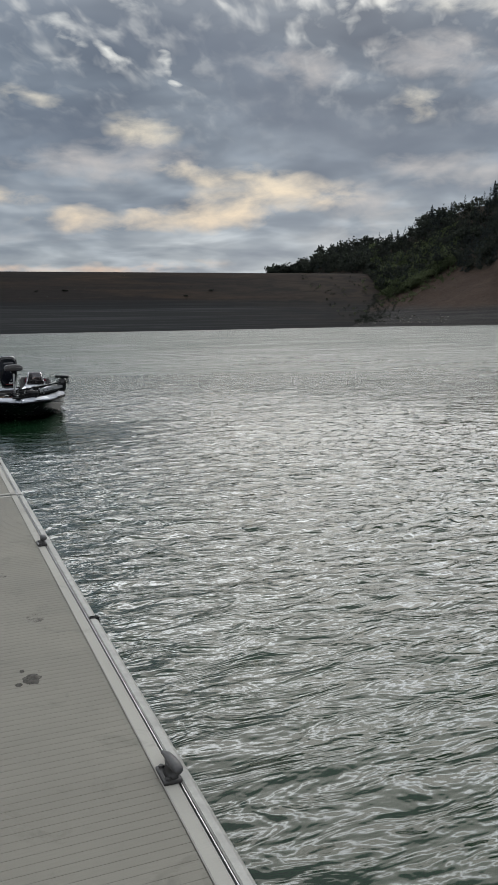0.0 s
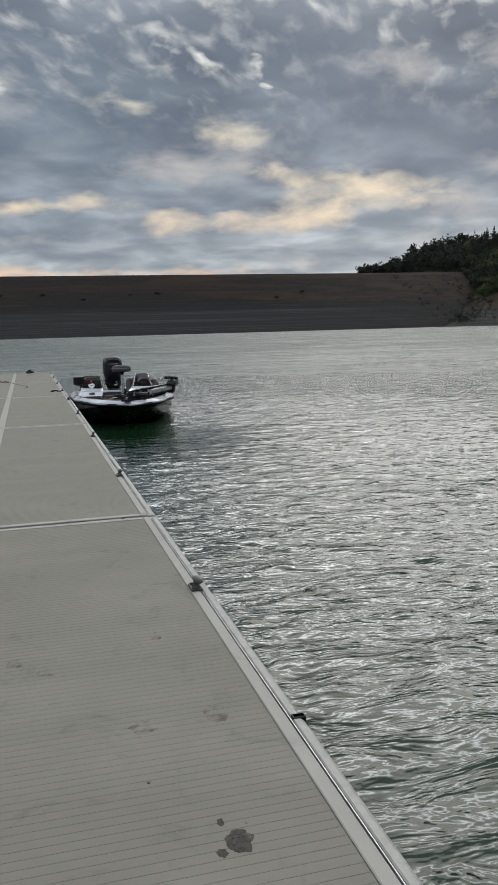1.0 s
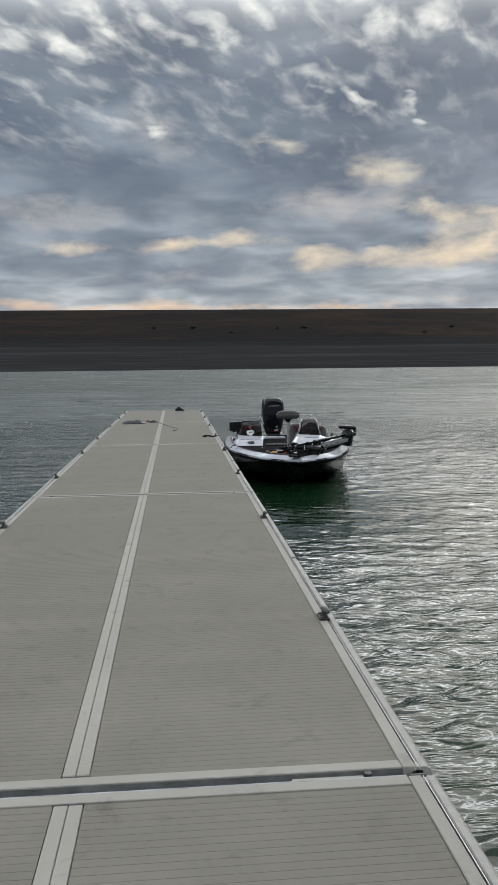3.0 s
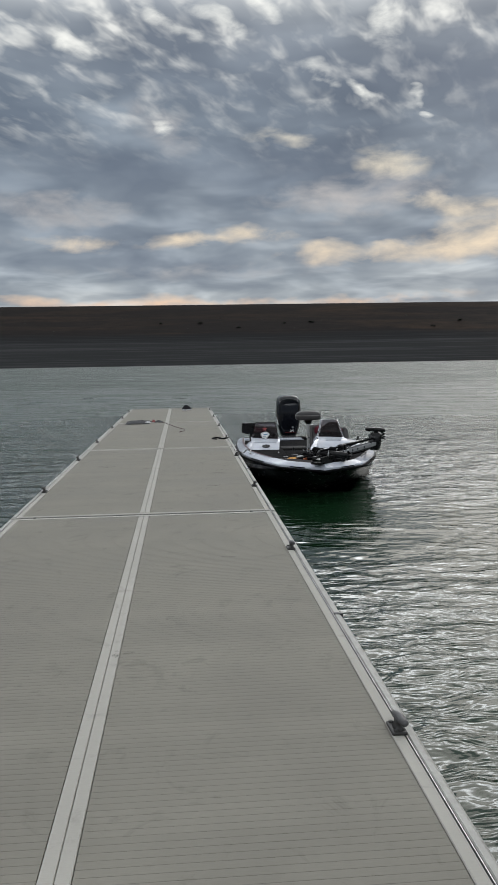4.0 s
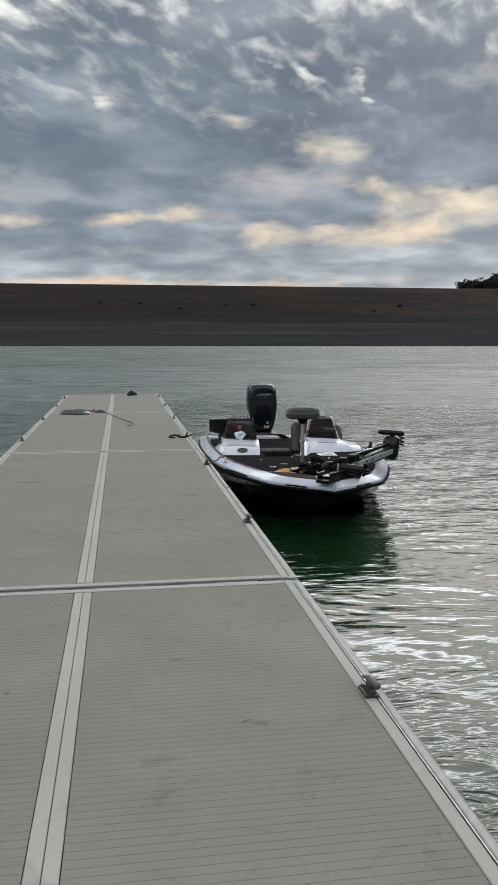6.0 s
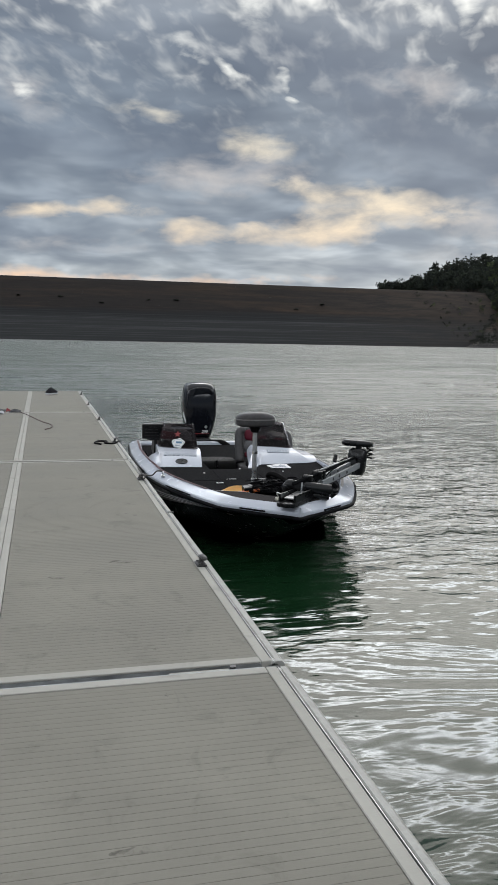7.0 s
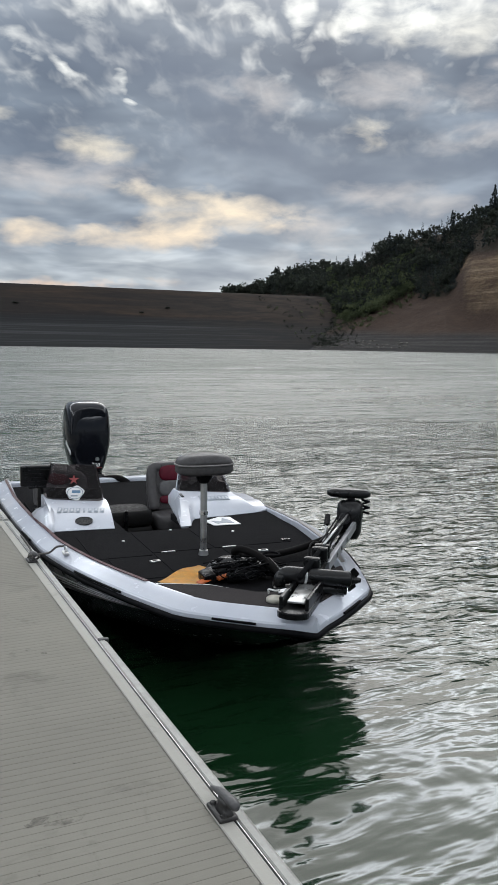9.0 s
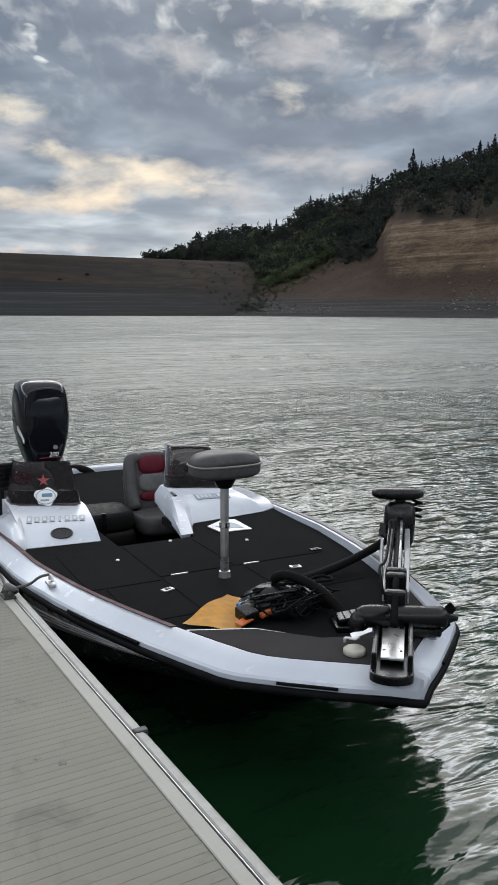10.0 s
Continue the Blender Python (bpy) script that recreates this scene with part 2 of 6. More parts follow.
def deck_material(name, light, dark, streak):
    m = Mat(name, 0.62, 0.0)
    w = m.world_coords()
    blot = m.noise(w, 1.3, 6, 0.6)
    spots = m.noise(w, 5.0, 5, 0.7, 0.8)
    grain = m.noise(m.world_coords((3, 90, 3)), 6.0, 3)
    col = m.mix(m.ramp(blot, [(0.3, 0.0), (0.72, 1.0)]), dark, light)
    col = m.mix(m.ramp(spots, [(0.57, 0.0), (0.74, 0.6)]), col, tuple(v * 0.55 for v in dark))
    col = m.mix(m.ramp(grain, [(0.35, 0.0), (0.7, streak)]), col, tuple(v * 0.72 for v in dark))
    col = m.mix(m.ramp(m.random(), [(0.0, 0.0), (1.0, 0.22)]), col, tuple(v * 0.85 for v in dark))
    m.color(col).rough(m.ramp(blot, [(0.3, 0.55), (0.7, 0.75)])).bump(grain, 0.12, 0.003)
    m.b.inputs["Specular IOR Level"].default_value = 0.06
    m.b.inputs["Diffuse Roughness"].default_value = 0.0
    return m.m


PLANK = deck_material("grooved_plank", (0.240, 0.2285, 0.196), (0.180, 0.171, 0.147), 0.28)
ALU = deck_material("dull_aluminium_board", (0.40, 0.386, 0.350), (0.32, 0.309, 0.28), 0.20)
BUMPER = plain("grey_vinyl_bumper", (0.33, 0.325, 0.30), 0.55, vary=0.15)
DARK_METAL = plain("dark_cast_metal", (0.030, 0.030, 0.032), 0.42, 0.3, vary=0.3)
CLEAT = plain("weathered_cleat_metal", (0.036, 0.034, 0.033), 0.5, 0.3, vary=0.3)
HORN = plain("worn_grey_horn_metal", (0.075, 0.073, 0.074), 0.5, 0.2, vary=0.3, scale=40)
GALV = plain("galvanised_steel", (0.45, 0.46, 0.46), 0.38, 0.7, vary=0.2)
FLOAT = plain("black_float_plastic", (0.02, 0.021, 0.022), 0.6, vary=0.2)
RUBBER = plain("black_rubber", (0.007, 0.007, 0.008), 0.5, vary=0.3, gloss=0.03)
BLACK = plain("black_plastic", (0.0042, 0.0042, 0.0048), 0.28, vary=0.3, gloss=0.28)
HOSE = plain("dark_cable_sleeve", (0.0085, 0.008, 0.008), 0.75, vary=0.3, scale=60, bump=0.4, gloss=0.06)
STEEL = plain("brushed_steel", (0.50, 0.50, 0.50), 0.3, 0.85, vary=0.15)
CHROME = plain("polished_steel", (0.70, 0.70, 0.70), 0.12, 1.0, vary=0.05, bump=0)
MAROON = plain("maroon_stripe", (0.055, 0.016, 0.020), 0.5, gloss=0.15)
VINYL_GREY = plain("grey_seat_vinyl", (0.112, 0.110, 0.113), 0.42, vary=0.12, scale=30, bump=0.15, gloss=0.14)
VINYL_MID = plain("mid_grey_seat_vinyl", (0.066, 0.063, 0.064), 0.40, vary=0.12, scale=30, bump=0.15, gloss=0.16)
VINYL_DARK = plain("charcoal_seat_vinyl", (0.0075, 0.007, 0.007), 0.65, vary=0.12, scale=30, bump=0.15, gloss=0.14)
VINYL_PALE = plain("pale_grey_vinyl", (0.20, 0.19, 0.185), 0.45, vary=0.1, scale=30, bump=0.12, gloss=0.14)
VINYL_RED = plain("dark_red_vinyl", (0.085, 0.007, 0.017), 0.42, vary=0.12, scale=30, bump=0.12, gloss=0.14)
STRIPE = plain("silver_stripe_paint", (0.74, 0.75, 0.77), 0.35)
ARM_PAINT = plain("pale_grey_arm_metal", (0.30, 0.305, 0.32), 0.4, 0.3, vary=0.12)
WHITE_MARK = plain("white_sticker", (0.72, 0.72, 0.72), 0.4, vary=0.06)
INK = plain("grey_outline_lettering", (0.25, 0.285, 0.32), 0.45, vary=0.1)
INK_BLUE = plain("blue_sticker_print", (0.10, 0.19, 0.30), 0.4, vary=0.1)
INK_RED = plain("red_sticker_print", (0.24, 0.025, 0.025), 0.4, vary=0.1)
PALE_PLASTIC = plain("yellowed_white_plastic", (0.42, 0.40, 0.34), 0.4, vary=0.12)
YELLOW = plain("orange_yellow_paper", (0.80, 0.43, 0.085), 0.6, vary=0.12, scale=22, bump=0.2)
ORANGE = plain("orange_plastic", (0.55, 0.13, 0.03), 0.45)
BLUE = plain("blue_plastic", (0.04, 0.14, 0.33), 0.4)
NAVY = plain("dark_navy_cloth", (0.007, 0.008, 0.013), 0.9, vary=0.35, scale=30, bump=0.4)
CLOTH_WHITE = plain("white_cloth", (0.55, 0.55, 0.57), 0.9, vary=0.15, scale=30, bump=0.4)
CLOTH_RED = plain("red_cloth", (0.22, 0.025, 0.03), 0.9, vary=0.2, scale=30, bump=0.4)
ROPE = plain("grey_brown_rope", (0.10, 0.092, 0.085), 0.9, vary=0.3, scale=90, bump=0.6)


def gelcoat():
    m = Mat("white_gelcoat_with_fine_flake", 0.22)
    c = m.coords()
    v = m.N("ShaderNodeTexVoronoi")
    v.inputs["Scale"].default_value = 420
    m.L(c, v.inputs["Vector"])
    col = m.mix(m.ramp(m.noise(c, 2.2, 5), [(0.3, 0.0), (0.7, 1.0)]), (0.40, 0.42, 0.475), (0.47, 0.49, 0.54))
    col = m.mix(m.ramp(v.outputs["Distance"], [(0.0, 0.22), (0.5, 0.0)]), col, (0.52, 0.55, 0.62))
    col = m.mix(m.ramp(m.noise(c, 9, 6, 0.7), [(0.55, 0.0), (0.80, 0.25)]), col, (0.33, 0.32, 0.31))
    m.color(col).rough(m.ramp(m.noise(c, 16, 4), [(0.3, 0.22), (0.7, 0.28)]))
    m.b.inputs["Coat Weight"].default_value = 0.25
    return m.m


def carpet(name, color):
    m = Mat(name, 0.95)
    c = m.coords()
    fine, big = m.noise(c, 260, 3, 0.7), m.noise(c, 3.2, 5, 0.6)
    col = m.mix(m.ramp(big, [(0.3, 0.0), (0.75, 1.0)]), tuple(v * 0.75 for v in color), tuple(v * 1.3 for v in color))
    col = m.mix(m.ramp(fine, [(0.35, 0.0), (0.7, 0.6)]), col, tuple(v * 1.9 for v in color))
    m.color(col).bump(fine, 0.6, 0.004)
    m.b.inputs["Specular IOR Level"].default_value = 0.03
    return m.m


def hull_paint():
    """Dark glossy hull."""
    m = Mat("black_hull_gelcoat", 0.18)
    c = m.coords()
    col = m.mix(m.ramp(m.noise(c, 3.0, 5), [(0.3, 0.0), (0.7, 1.0)]), (0.012, 0.013, 0.016), (0.022, 0.024, 0.029))
    m.color(col).rough(m.ramp(m.noise(c, 12, 4), [(0.3, 0.12), (0.7, 0.3)]))
    return m.m


def smoked_glass():
    m = Mat("smoked_acrylic", 0.04)
    m.b.inputs["Base Color"].default_value = (0.20, 0.185, 0.19, 1)
    m.b.inputs["Transmission Weight"].default_value = 0.97
    m.b.inputs["IOR"].default_value = 1.12
    m.rough(m.ramp(m.noise(m.coords(), 6, 5), [(0.4, 0.03), (0.7, 0.14)]))
    return m.m


def cowl_paint():
    m = Mat("gloss_black_cowl", 0.12)
    c = m.coords()
    m.color(m.mix(m.noise(c, 5, 4), (0.004, 0.005, 0.007), (0.008, 0.009, 0.013)))
    m.rough(m.ramp(m.noise(c, 8, 5), [(0.35, 0.08), (0.7, 0.24)]))
    m.b.inputs["Specular IOR Level"].default_value = 0.30
    return m.m


def water_material():
    m = Mat("green_lake_water", 0.05)
    g = m.world_coords()
    murk = m.noise(g, 0.35, 5, 0.6)
    m.color(m.mix(m.ramp(murk, [(0.35, 0.0), (0.7, 1.0)]), (0.0042, 0.0180, 0.0066), (0.0078, 0.0255, 0.0112)))
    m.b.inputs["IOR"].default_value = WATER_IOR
    # farther out the chop is too fine to be resolved and acts as roughness
    off = m.N("ShaderNodeVectorMath")
    off.operation = "DISTANCE"
    m.L(g, off.inputs[0])
    off.inputs[1].default_value = (0.5, 10.0, LEVEL)
    far = m.N("ShaderNodeMapRange")
    far.inputs["From Max"].default_value = 200.0
    m.L(off.outputs["Value"], far.inputs["Value"])
    gusts = m.noise(m.world_coords((0.50, 1.0, 1)), 0.18, 5, 0.65, 0.5)
    ro = m.N("ShaderNodeMath")
    ro.operation = "MULTIPLY"
    m.L(m.ramp(far.outputs[0], [(0.02, 0.075), (0.035, 0.12), (0.07, 0.19), (0.12, 0.29), (0.30, 0.44)]), ro.inputs[0])
    m.L(m.ramp(gusts, [(0.32, 0.72), (0.5, 1.0), (0.68, 1.18)]), ro.inputs[1])
    m.rough(ro.outputs[0])
    swell = m.noise(m.world_coords((0.35, 1.0, 1)), 0.40, 4, 0.60, 0.5)
    big = m.noise(m.world_coords((0.36, 1.0, 1)), 1.3, 4, 0.60, 0.5)
    chop = m.noise(m.world_coords((0.45, 1.0, 1)), 2.7, 3, 0.55, 0.6)
    mid = m.noise(m.world_coords((0.42, 1.0, 1)), 5.2, 3, 0.55, 0.6)
    tiny = m.noise(m.world_coords((0.6, 1.0, 1)), 17.0, 2, 0.5, 0.4)
    # smoother in the lee of the moored boat
    lee = m.N("ShaderNodeVectorMath")
    lee.operation = "DISTANCE"
    m.L(g, lee.inputs[0])
    lee.inputs[1].default_value = (1.0, 14.0, LEVEL)
    near = m.N("ShaderNodeMapRange")
    near.inputs["From Max"].default_value = 10.0
    m.L(lee.outputs["Value"], near.inputs["Value"])
    ruffle = m.ramp(near.outputs[0], [(0.10, 0.10), (0.30, 0.9)])
    last = None
    for hgt, d, amount in ((swell, 1.9, m.ramp(far.outputs[0], [(0.08, 0.0), (0.16, 0.5), (0.35, 1.0)])), (big, 0.52, m.ramp(far.outputs[0], [(0.03, 0.10), (0.09, 1.0)])), (chop, 0.16, m.ramp(far.outputs[0], [(0.035, 0.0), (0.09, 1.0)])), (mid, 0.045, ruffle), (tiny, 0.004, ruffle)):
        n = m.N("ShaderNodeBump")
        n.inputs["Distance"].default_value = d
        m.L(hgt, n.inputs["Height"])
        m.L(amount, n.inputs["Strength"])
        if last:
            m.L(last, n.inputs["Normal"])
        last = n.outputs[0]
    m.L(last, m.b.inputs["Normal"])
    return m.m


def dam_material():
    """Rock fill: brown dry slope with rust grass above, grey washed rock with old water lines below."""
    m = Mat("rock_fill", 0.95)
    g = m.N("ShaderNodeNewGeometry")
    sp = m.N("ShaderNodeSeparateXYZ")
    m.L(g.outputs["Position"], sp.inputs[0])
    stretch = m.world_coords((0.010, 0.05, 0.16))
    patch = m.noise(stretch, 1.0, 6, 0.62, 0.5)
    rock = m.noise(m.world_coords((0.10, 0.3, 0.5)), 1.0, 5, 0.7)
    wob = m.N("ShaderNodeMath")
    wob.operation = "MULTIPLY_ADD"
    m.L(m.noise(m.world_coords((0.02, 0.02, 0.0)), 1.0, 4), wob.inputs[0])
    wob.inputs[1].default_value = 4.0
    m.L(sp.outputs[2], wob.inputs[2])
    hgt = m.N("ShaderNodeMapRange")
    hgt.inputs["From Min"].default_value, hgt.inputs["From Max"].default_value = 0.0, 44.0
    m.L(wob.outputs[0], hgt.inputs["Value"])
    lines = m.noise(m.world_coords((0.004, 0.004, 1.15)), 1.0, 4, 0.8)
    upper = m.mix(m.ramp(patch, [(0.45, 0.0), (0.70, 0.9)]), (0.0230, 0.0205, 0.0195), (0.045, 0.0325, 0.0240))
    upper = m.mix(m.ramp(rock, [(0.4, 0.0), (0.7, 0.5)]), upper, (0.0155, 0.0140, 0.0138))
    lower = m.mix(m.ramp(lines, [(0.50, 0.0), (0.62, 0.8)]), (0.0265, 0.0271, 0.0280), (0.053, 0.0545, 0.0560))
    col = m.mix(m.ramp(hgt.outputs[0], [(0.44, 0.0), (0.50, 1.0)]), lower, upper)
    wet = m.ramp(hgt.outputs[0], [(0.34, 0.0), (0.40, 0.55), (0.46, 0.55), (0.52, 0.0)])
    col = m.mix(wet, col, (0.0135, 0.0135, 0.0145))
    # drier and paler where the dam runs into the hill
    dry = m.N("ShaderNodeMapRange")
    dry.inputs["From Min"].default_value, dry.inputs["From Max"].default_value = 150.0, 290.0
    m.L(sp.outputs[0], dry.inputs["Value"])
    grass = m.noise(m.world_coords((0.05, 0.1, 0.35)), 1.0, 5, 0.7, 0.5)
    tan = m.mix(m.ramp(grass, [(0.42, 0.0), (0.62, 1.0)]), (0.031, 0.028, 0.027), (0.060, 0.048, 0.039))
    above = m.N("ShaderNodeMath")
    above.operation = "MULTIPLY"
    m.L(m.ramp(dry.outputs[0], [(0.0, 0.0), (1.0, 0.8)]), above.inputs[0])
    m.L(m.ramp(hgt.outputs[0], [(0.40, 0.45), (0.54, 1.0)]), above.inputs[1])
    col = m.mix(above.outputs[0], col, tan)
    m.color(col)
    m.b.inputs["Specular IOR Level"].default_value = 0.02
    return m.m


def hill_material():
    """Bare red-brown soil with a yellow-brown cut bank and dark ground under the woods."""
    m = Mat("hill_soil", 0.95)
    att = m.N("ShaderNodeAttribute")
    att.attribute_name = "cover"
    sp = m.N("ShaderNodeSeparateColor")
    m.L(att.outputs["Color"], sp.inputs[0])
    big = m.noise(m.world_coords((0.03, 0.03, 0.08)), 1.0, 6, 0.65, 0.8)
    fine = m.noise(m.world_coords((0.3, 0.3, 0.5)), 1.0, 6, 0.7)
    lines = m.noise(m.world_coords((0.006, 0.006, 0.9)), 1.0, 4, 0.8)
    soil = m.mix(m.ramp(big, [(0.3, 0.0), (0.7, 1.0)]), (0.047, 0.034, 0.028), (0.072, 0.051, 0.040))
    cut = m.mix(m.ramp(big, [(0.42, 0.0), (0.60, 1.0)]), (0.092, 0.065, 0.046), (0.165, 0.120, 0.078))
    strata = m.noise(m.world_coords((0.010, 0.010, 0.45)), 1.0, 4, 0.75, 0.4)
    cut = m.mix(m.ramp(strata, [(0.50, 0.0), (0.60, 0.75)]), cut, (0.215, 0.165, 0.115))
    cut = m.mix(m.ramp(strata, [(0.34, 0.7), (0.44, 0.0)]), cut, (0.070, 0.046, 0.034))
    shore = m.mix(m.ramp(lines, [(0.45, 0.0), (0.62, 0.8)]), (0.034, 0.0335, 0.0335), (0.070, 0.066, 0.064))
    col = m.mix(sp.outputs[0], soil, cut)
    col = m.mix(sp.outputs[1], col, (0.040, 0.034, 0.027))
    col = m.mix(sp.outputs[2], col, shore)
    col = m.mix(m.ramp(fine, [(0.45, 0.0), (0.75, 0.55)]), col, (0.035, 0.028, 0.024))
    m.color(col).bump(fine, 0.9, 1.5)
    m.b.inputs["Specular IOR Level"].default_value = 0.05
    return m.m


def leaf_material(name, dark, lite):
    m = Mat(name, 0.8)
    col = m.mix(m.island(), dark, lite)
    col = m.mix(m.ramp(m.noise(m.world_coords(), 0.07, 4), [(0.36, 0.0), (0.62, 0.85)]), col, tuple(v * 0.62 for v in dark))
    m.color(col)
    m.b.inputs["Specular IOR Level"].default_value = 0.1
    # thin leaves let some light through
    tr, mx = m.N("ShaderNodeBsdfTranslucent"), m.N("ShaderNodeMixShader")
    m.L(col, tr.inputs[0])
    mx.inputs[0].default_value = 0.45
    m.L(m.b.outputs[0], mx.inputs[1])
    m.L(tr.outputs[0], mx.inputs[2])
    m.L(mx.outputs[0], m.nt.nodes["Material Output"].inputs["Surface"])
    return m.m


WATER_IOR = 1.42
GEL, HULL, GLASS, COWL = gelcoat(), hull_paint(), smoked_glass(), cowl_paint()
CARPET = carpet("charcoal_marine_carpet", (0.0078, 0.0077, 0.0084))
CARPET_BROWN = carpet("grey_brown_marine_carpet", (0.034, 0.031, 0.031))
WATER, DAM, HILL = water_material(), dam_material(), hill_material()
# conifer and oak are paler and greyer: distance haze mixed into the leaf colour
CONIFER = leaf_material("conifer_needles", (0.040, 0.049, 0.050), (0.054, 0.066, 0.062))
OAK = leaf_material("oak_leaves", (0.042, 0.050, 0.043), (0.066, 0.074, 0.056))
BRUSH = leaf_material("green_brush_leaves", (0.085, 0.108, 0.058), (0.150, 0.172, 0.092))
BARK = plain("dark_bark", (0.04, 0.032, 0.026), 0.9, vary=0.3, scale=3, bump=0.4)

# ---- mesh helpers ----
def part(name, bm, material, parent=None, label="", smooth=False):
    me = bpy.data.meshes.new(name)
    bmesh.ops.recalc_face_normals(bm, faces=bm.faces[:])
    for f in bm.faces:
        f.smooth = smooth
    bm.to_mesh(me)
    bm.free()
    me.materials.append(material)
    ob = new(name, me)
    ob.parent = parent
    if label:
        ob["label"] = label
    return ob


def raw(name, verts, faces, material, parent=None, smooth=False):
    me = bpy.data.meshes.new(name)
    me.from_pydata(verts, [], faces)
    if smooth:
        me.shade_smooth()
    me.materials.append(material)
    ob = new(name, me)
    ob.parent = parent
    return ob


def empty(name, m, label, category, group="", kind=""):
    ob = new(name)
    ob.empty_display_size = 0.2
    ob.matrix_world = m
    return tagged(ob, label, category, group, kind)


def box(bm, c, s, bevel=0.0, seg=2, m=None):
    """A bevelled box with centre c and size s."""
    mat = Matrix.Translation(c) @ Matrix.Diagonal((*s, 1))
    if m is not None:
        mat = m @ mat
    vs = bmesh.ops.create_cube(bm, size=1, matrix=mat)["verts"]
    if bevel:
        es = list({e for v in vs for e in v.link_edges})
        bmesh.ops.bevel(bm, geom=es, offset=bevel, segments=seg, profile=0.6, affect="EDGES")
    return bm


def cyl(bm, a, b, r0, r1=None, seg=16):
    """A closed cone or cylinder from a to b."""
    a, b = Vector(a), Vector(b)
    d = b - a
    m = Matrix.Translation((a + b) / 2) @ d.to_track_quat("Z", "Y").to_matrix().to_4x4()
    bmesh.ops.create_cone(bm, cap_ends=True, segments=seg, radius1=r0, radius2=r0 if r1 is None else r1, depth=d.length, matrix=m)
    return bm


def spline(pts, n=8):
    """Points along a smooth line through pts."""
    p = [Vector(q) for q in pts]
    p = [2 * p[0] - p[1]] + p + [2 * p[-1] - p[-2]]
    out = []
    for i in range(1, len(p) - 2):
        for k in range(n):
            t = k / n
            a, b, c, d = p[i - 1:i + 3]
            out.append(0.5 * ((2 * b) + (c - a) * t + (2 * a - 5 * b + 4 * c - d) * t * t + (3 * b - a - 3 * c + d) * t ** 3))
    return out + [p[-2]]


def pipe(bm, pts, r, seg=8, n=8, taper=None):
    """A round pipe along a smooth line."""
    line = spline(pts, n) if n > 1 else [Vector(q) for q in pts]
    rings = []
    side = Vector((0.31, 0.77, 0.55))
    for i, q in enumerate(line):
        d = (line[min(i + 1, len(line) - 1)] - line[max(i - 1, 0)]).normalized()
        u = (side - d * side.dot(d)).normalized()
        v = d.cross(u)
        side = u
        rr = r if taper is None else r + (taper - r) * i / (len(line) - 1)
        rings.append([bm.verts.new(q + rr * (math.cos(a) * u + math.sin(a) * v)) for a in (2 * math.pi * k / seg for k in range(seg))])
    for a, b in zip(rings, rings[1:]):
        for k in range(seg):
            bm.faces.new((a[k], a[(k + 1) % seg], b[(k + 1) % seg], b[k]))
    bm.faces.new(rings[0])
    bm.faces.new(rings[-1][::-1])
    return bm


def loft(bm, rings, closed=True, caps=True):
    """A skin over rings of points."""
    vs = [[bm.verts.new(p) for p in r] for r in rings]
    n = len(vs[0])
    for a, b in zip(vs, vs[1:]):
        for k in range(n if closed else n - 1):
            bm.faces.new((a[k], a[(k + 1) % n], b[(k + 1) % n], b[k]))
    if caps and closed:
        bm.faces.new(vs[0][::-1])
        bm.faces.new(vs[-1])
    return bm


def rounded(cx, cy, z, hx, hy, power=4.0, n=28, lean=(0, 0)):
    """A rounded rectangle in plan at height z."""
    out = []
    for k in range(n):
        a = 2 * math.pi * k / n
        c, s = math.cos(a), math.sin(a)
        r = (abs(c) ** power + abs(s) ** power) ** (-1 / power)
        out.append((cx + lean[0] + hx * r * c, cy + lean[1] + hy * r * s, z))
    return out


def prism(bm, outline, z0, z1, bevel=0.0, seg=2):
    """An upright prism over a plan outline."""
    lo = [bm.verts.new((x, y, z0)) for x, y in outline]
    hi = [bm.verts.new((x, y, z1)) for x, y in outline]
    n = len(outline)
    top = bm.faces.new(hi)
    bm.faces.new(lo[::-1])
    for k in range(n):
        bm.faces.new((lo[k], lo[(k + 1) % n], hi[(k + 1) % n], hi[k]))
    if bevel:
        bmesh.ops.bevel(bm, geom=list(top.edges), offset=bevel, segments=seg, profile=0.6, affect="EDGES")
    return bm


B = bmesh.new

# ---- water: one sheet to the horizon ----
def graded(lo, hi, a, b, step, grow_down, grow):
    """Grid lines, even from a to b and wider and wider outside."""
    mid = list(np.arange(a, b + step / 2, step))
    up, s = [mid[-1]], step
    while up[-1] < hi:
        s *= grow
        up.append(up[-1] + s)
    down, s = [mid[0]], step
    while down[-1] > lo:
        s *= grow_down
        down.append(down[-1] - s)
    return np.array(down[:0:-1] + mid + up[1:])


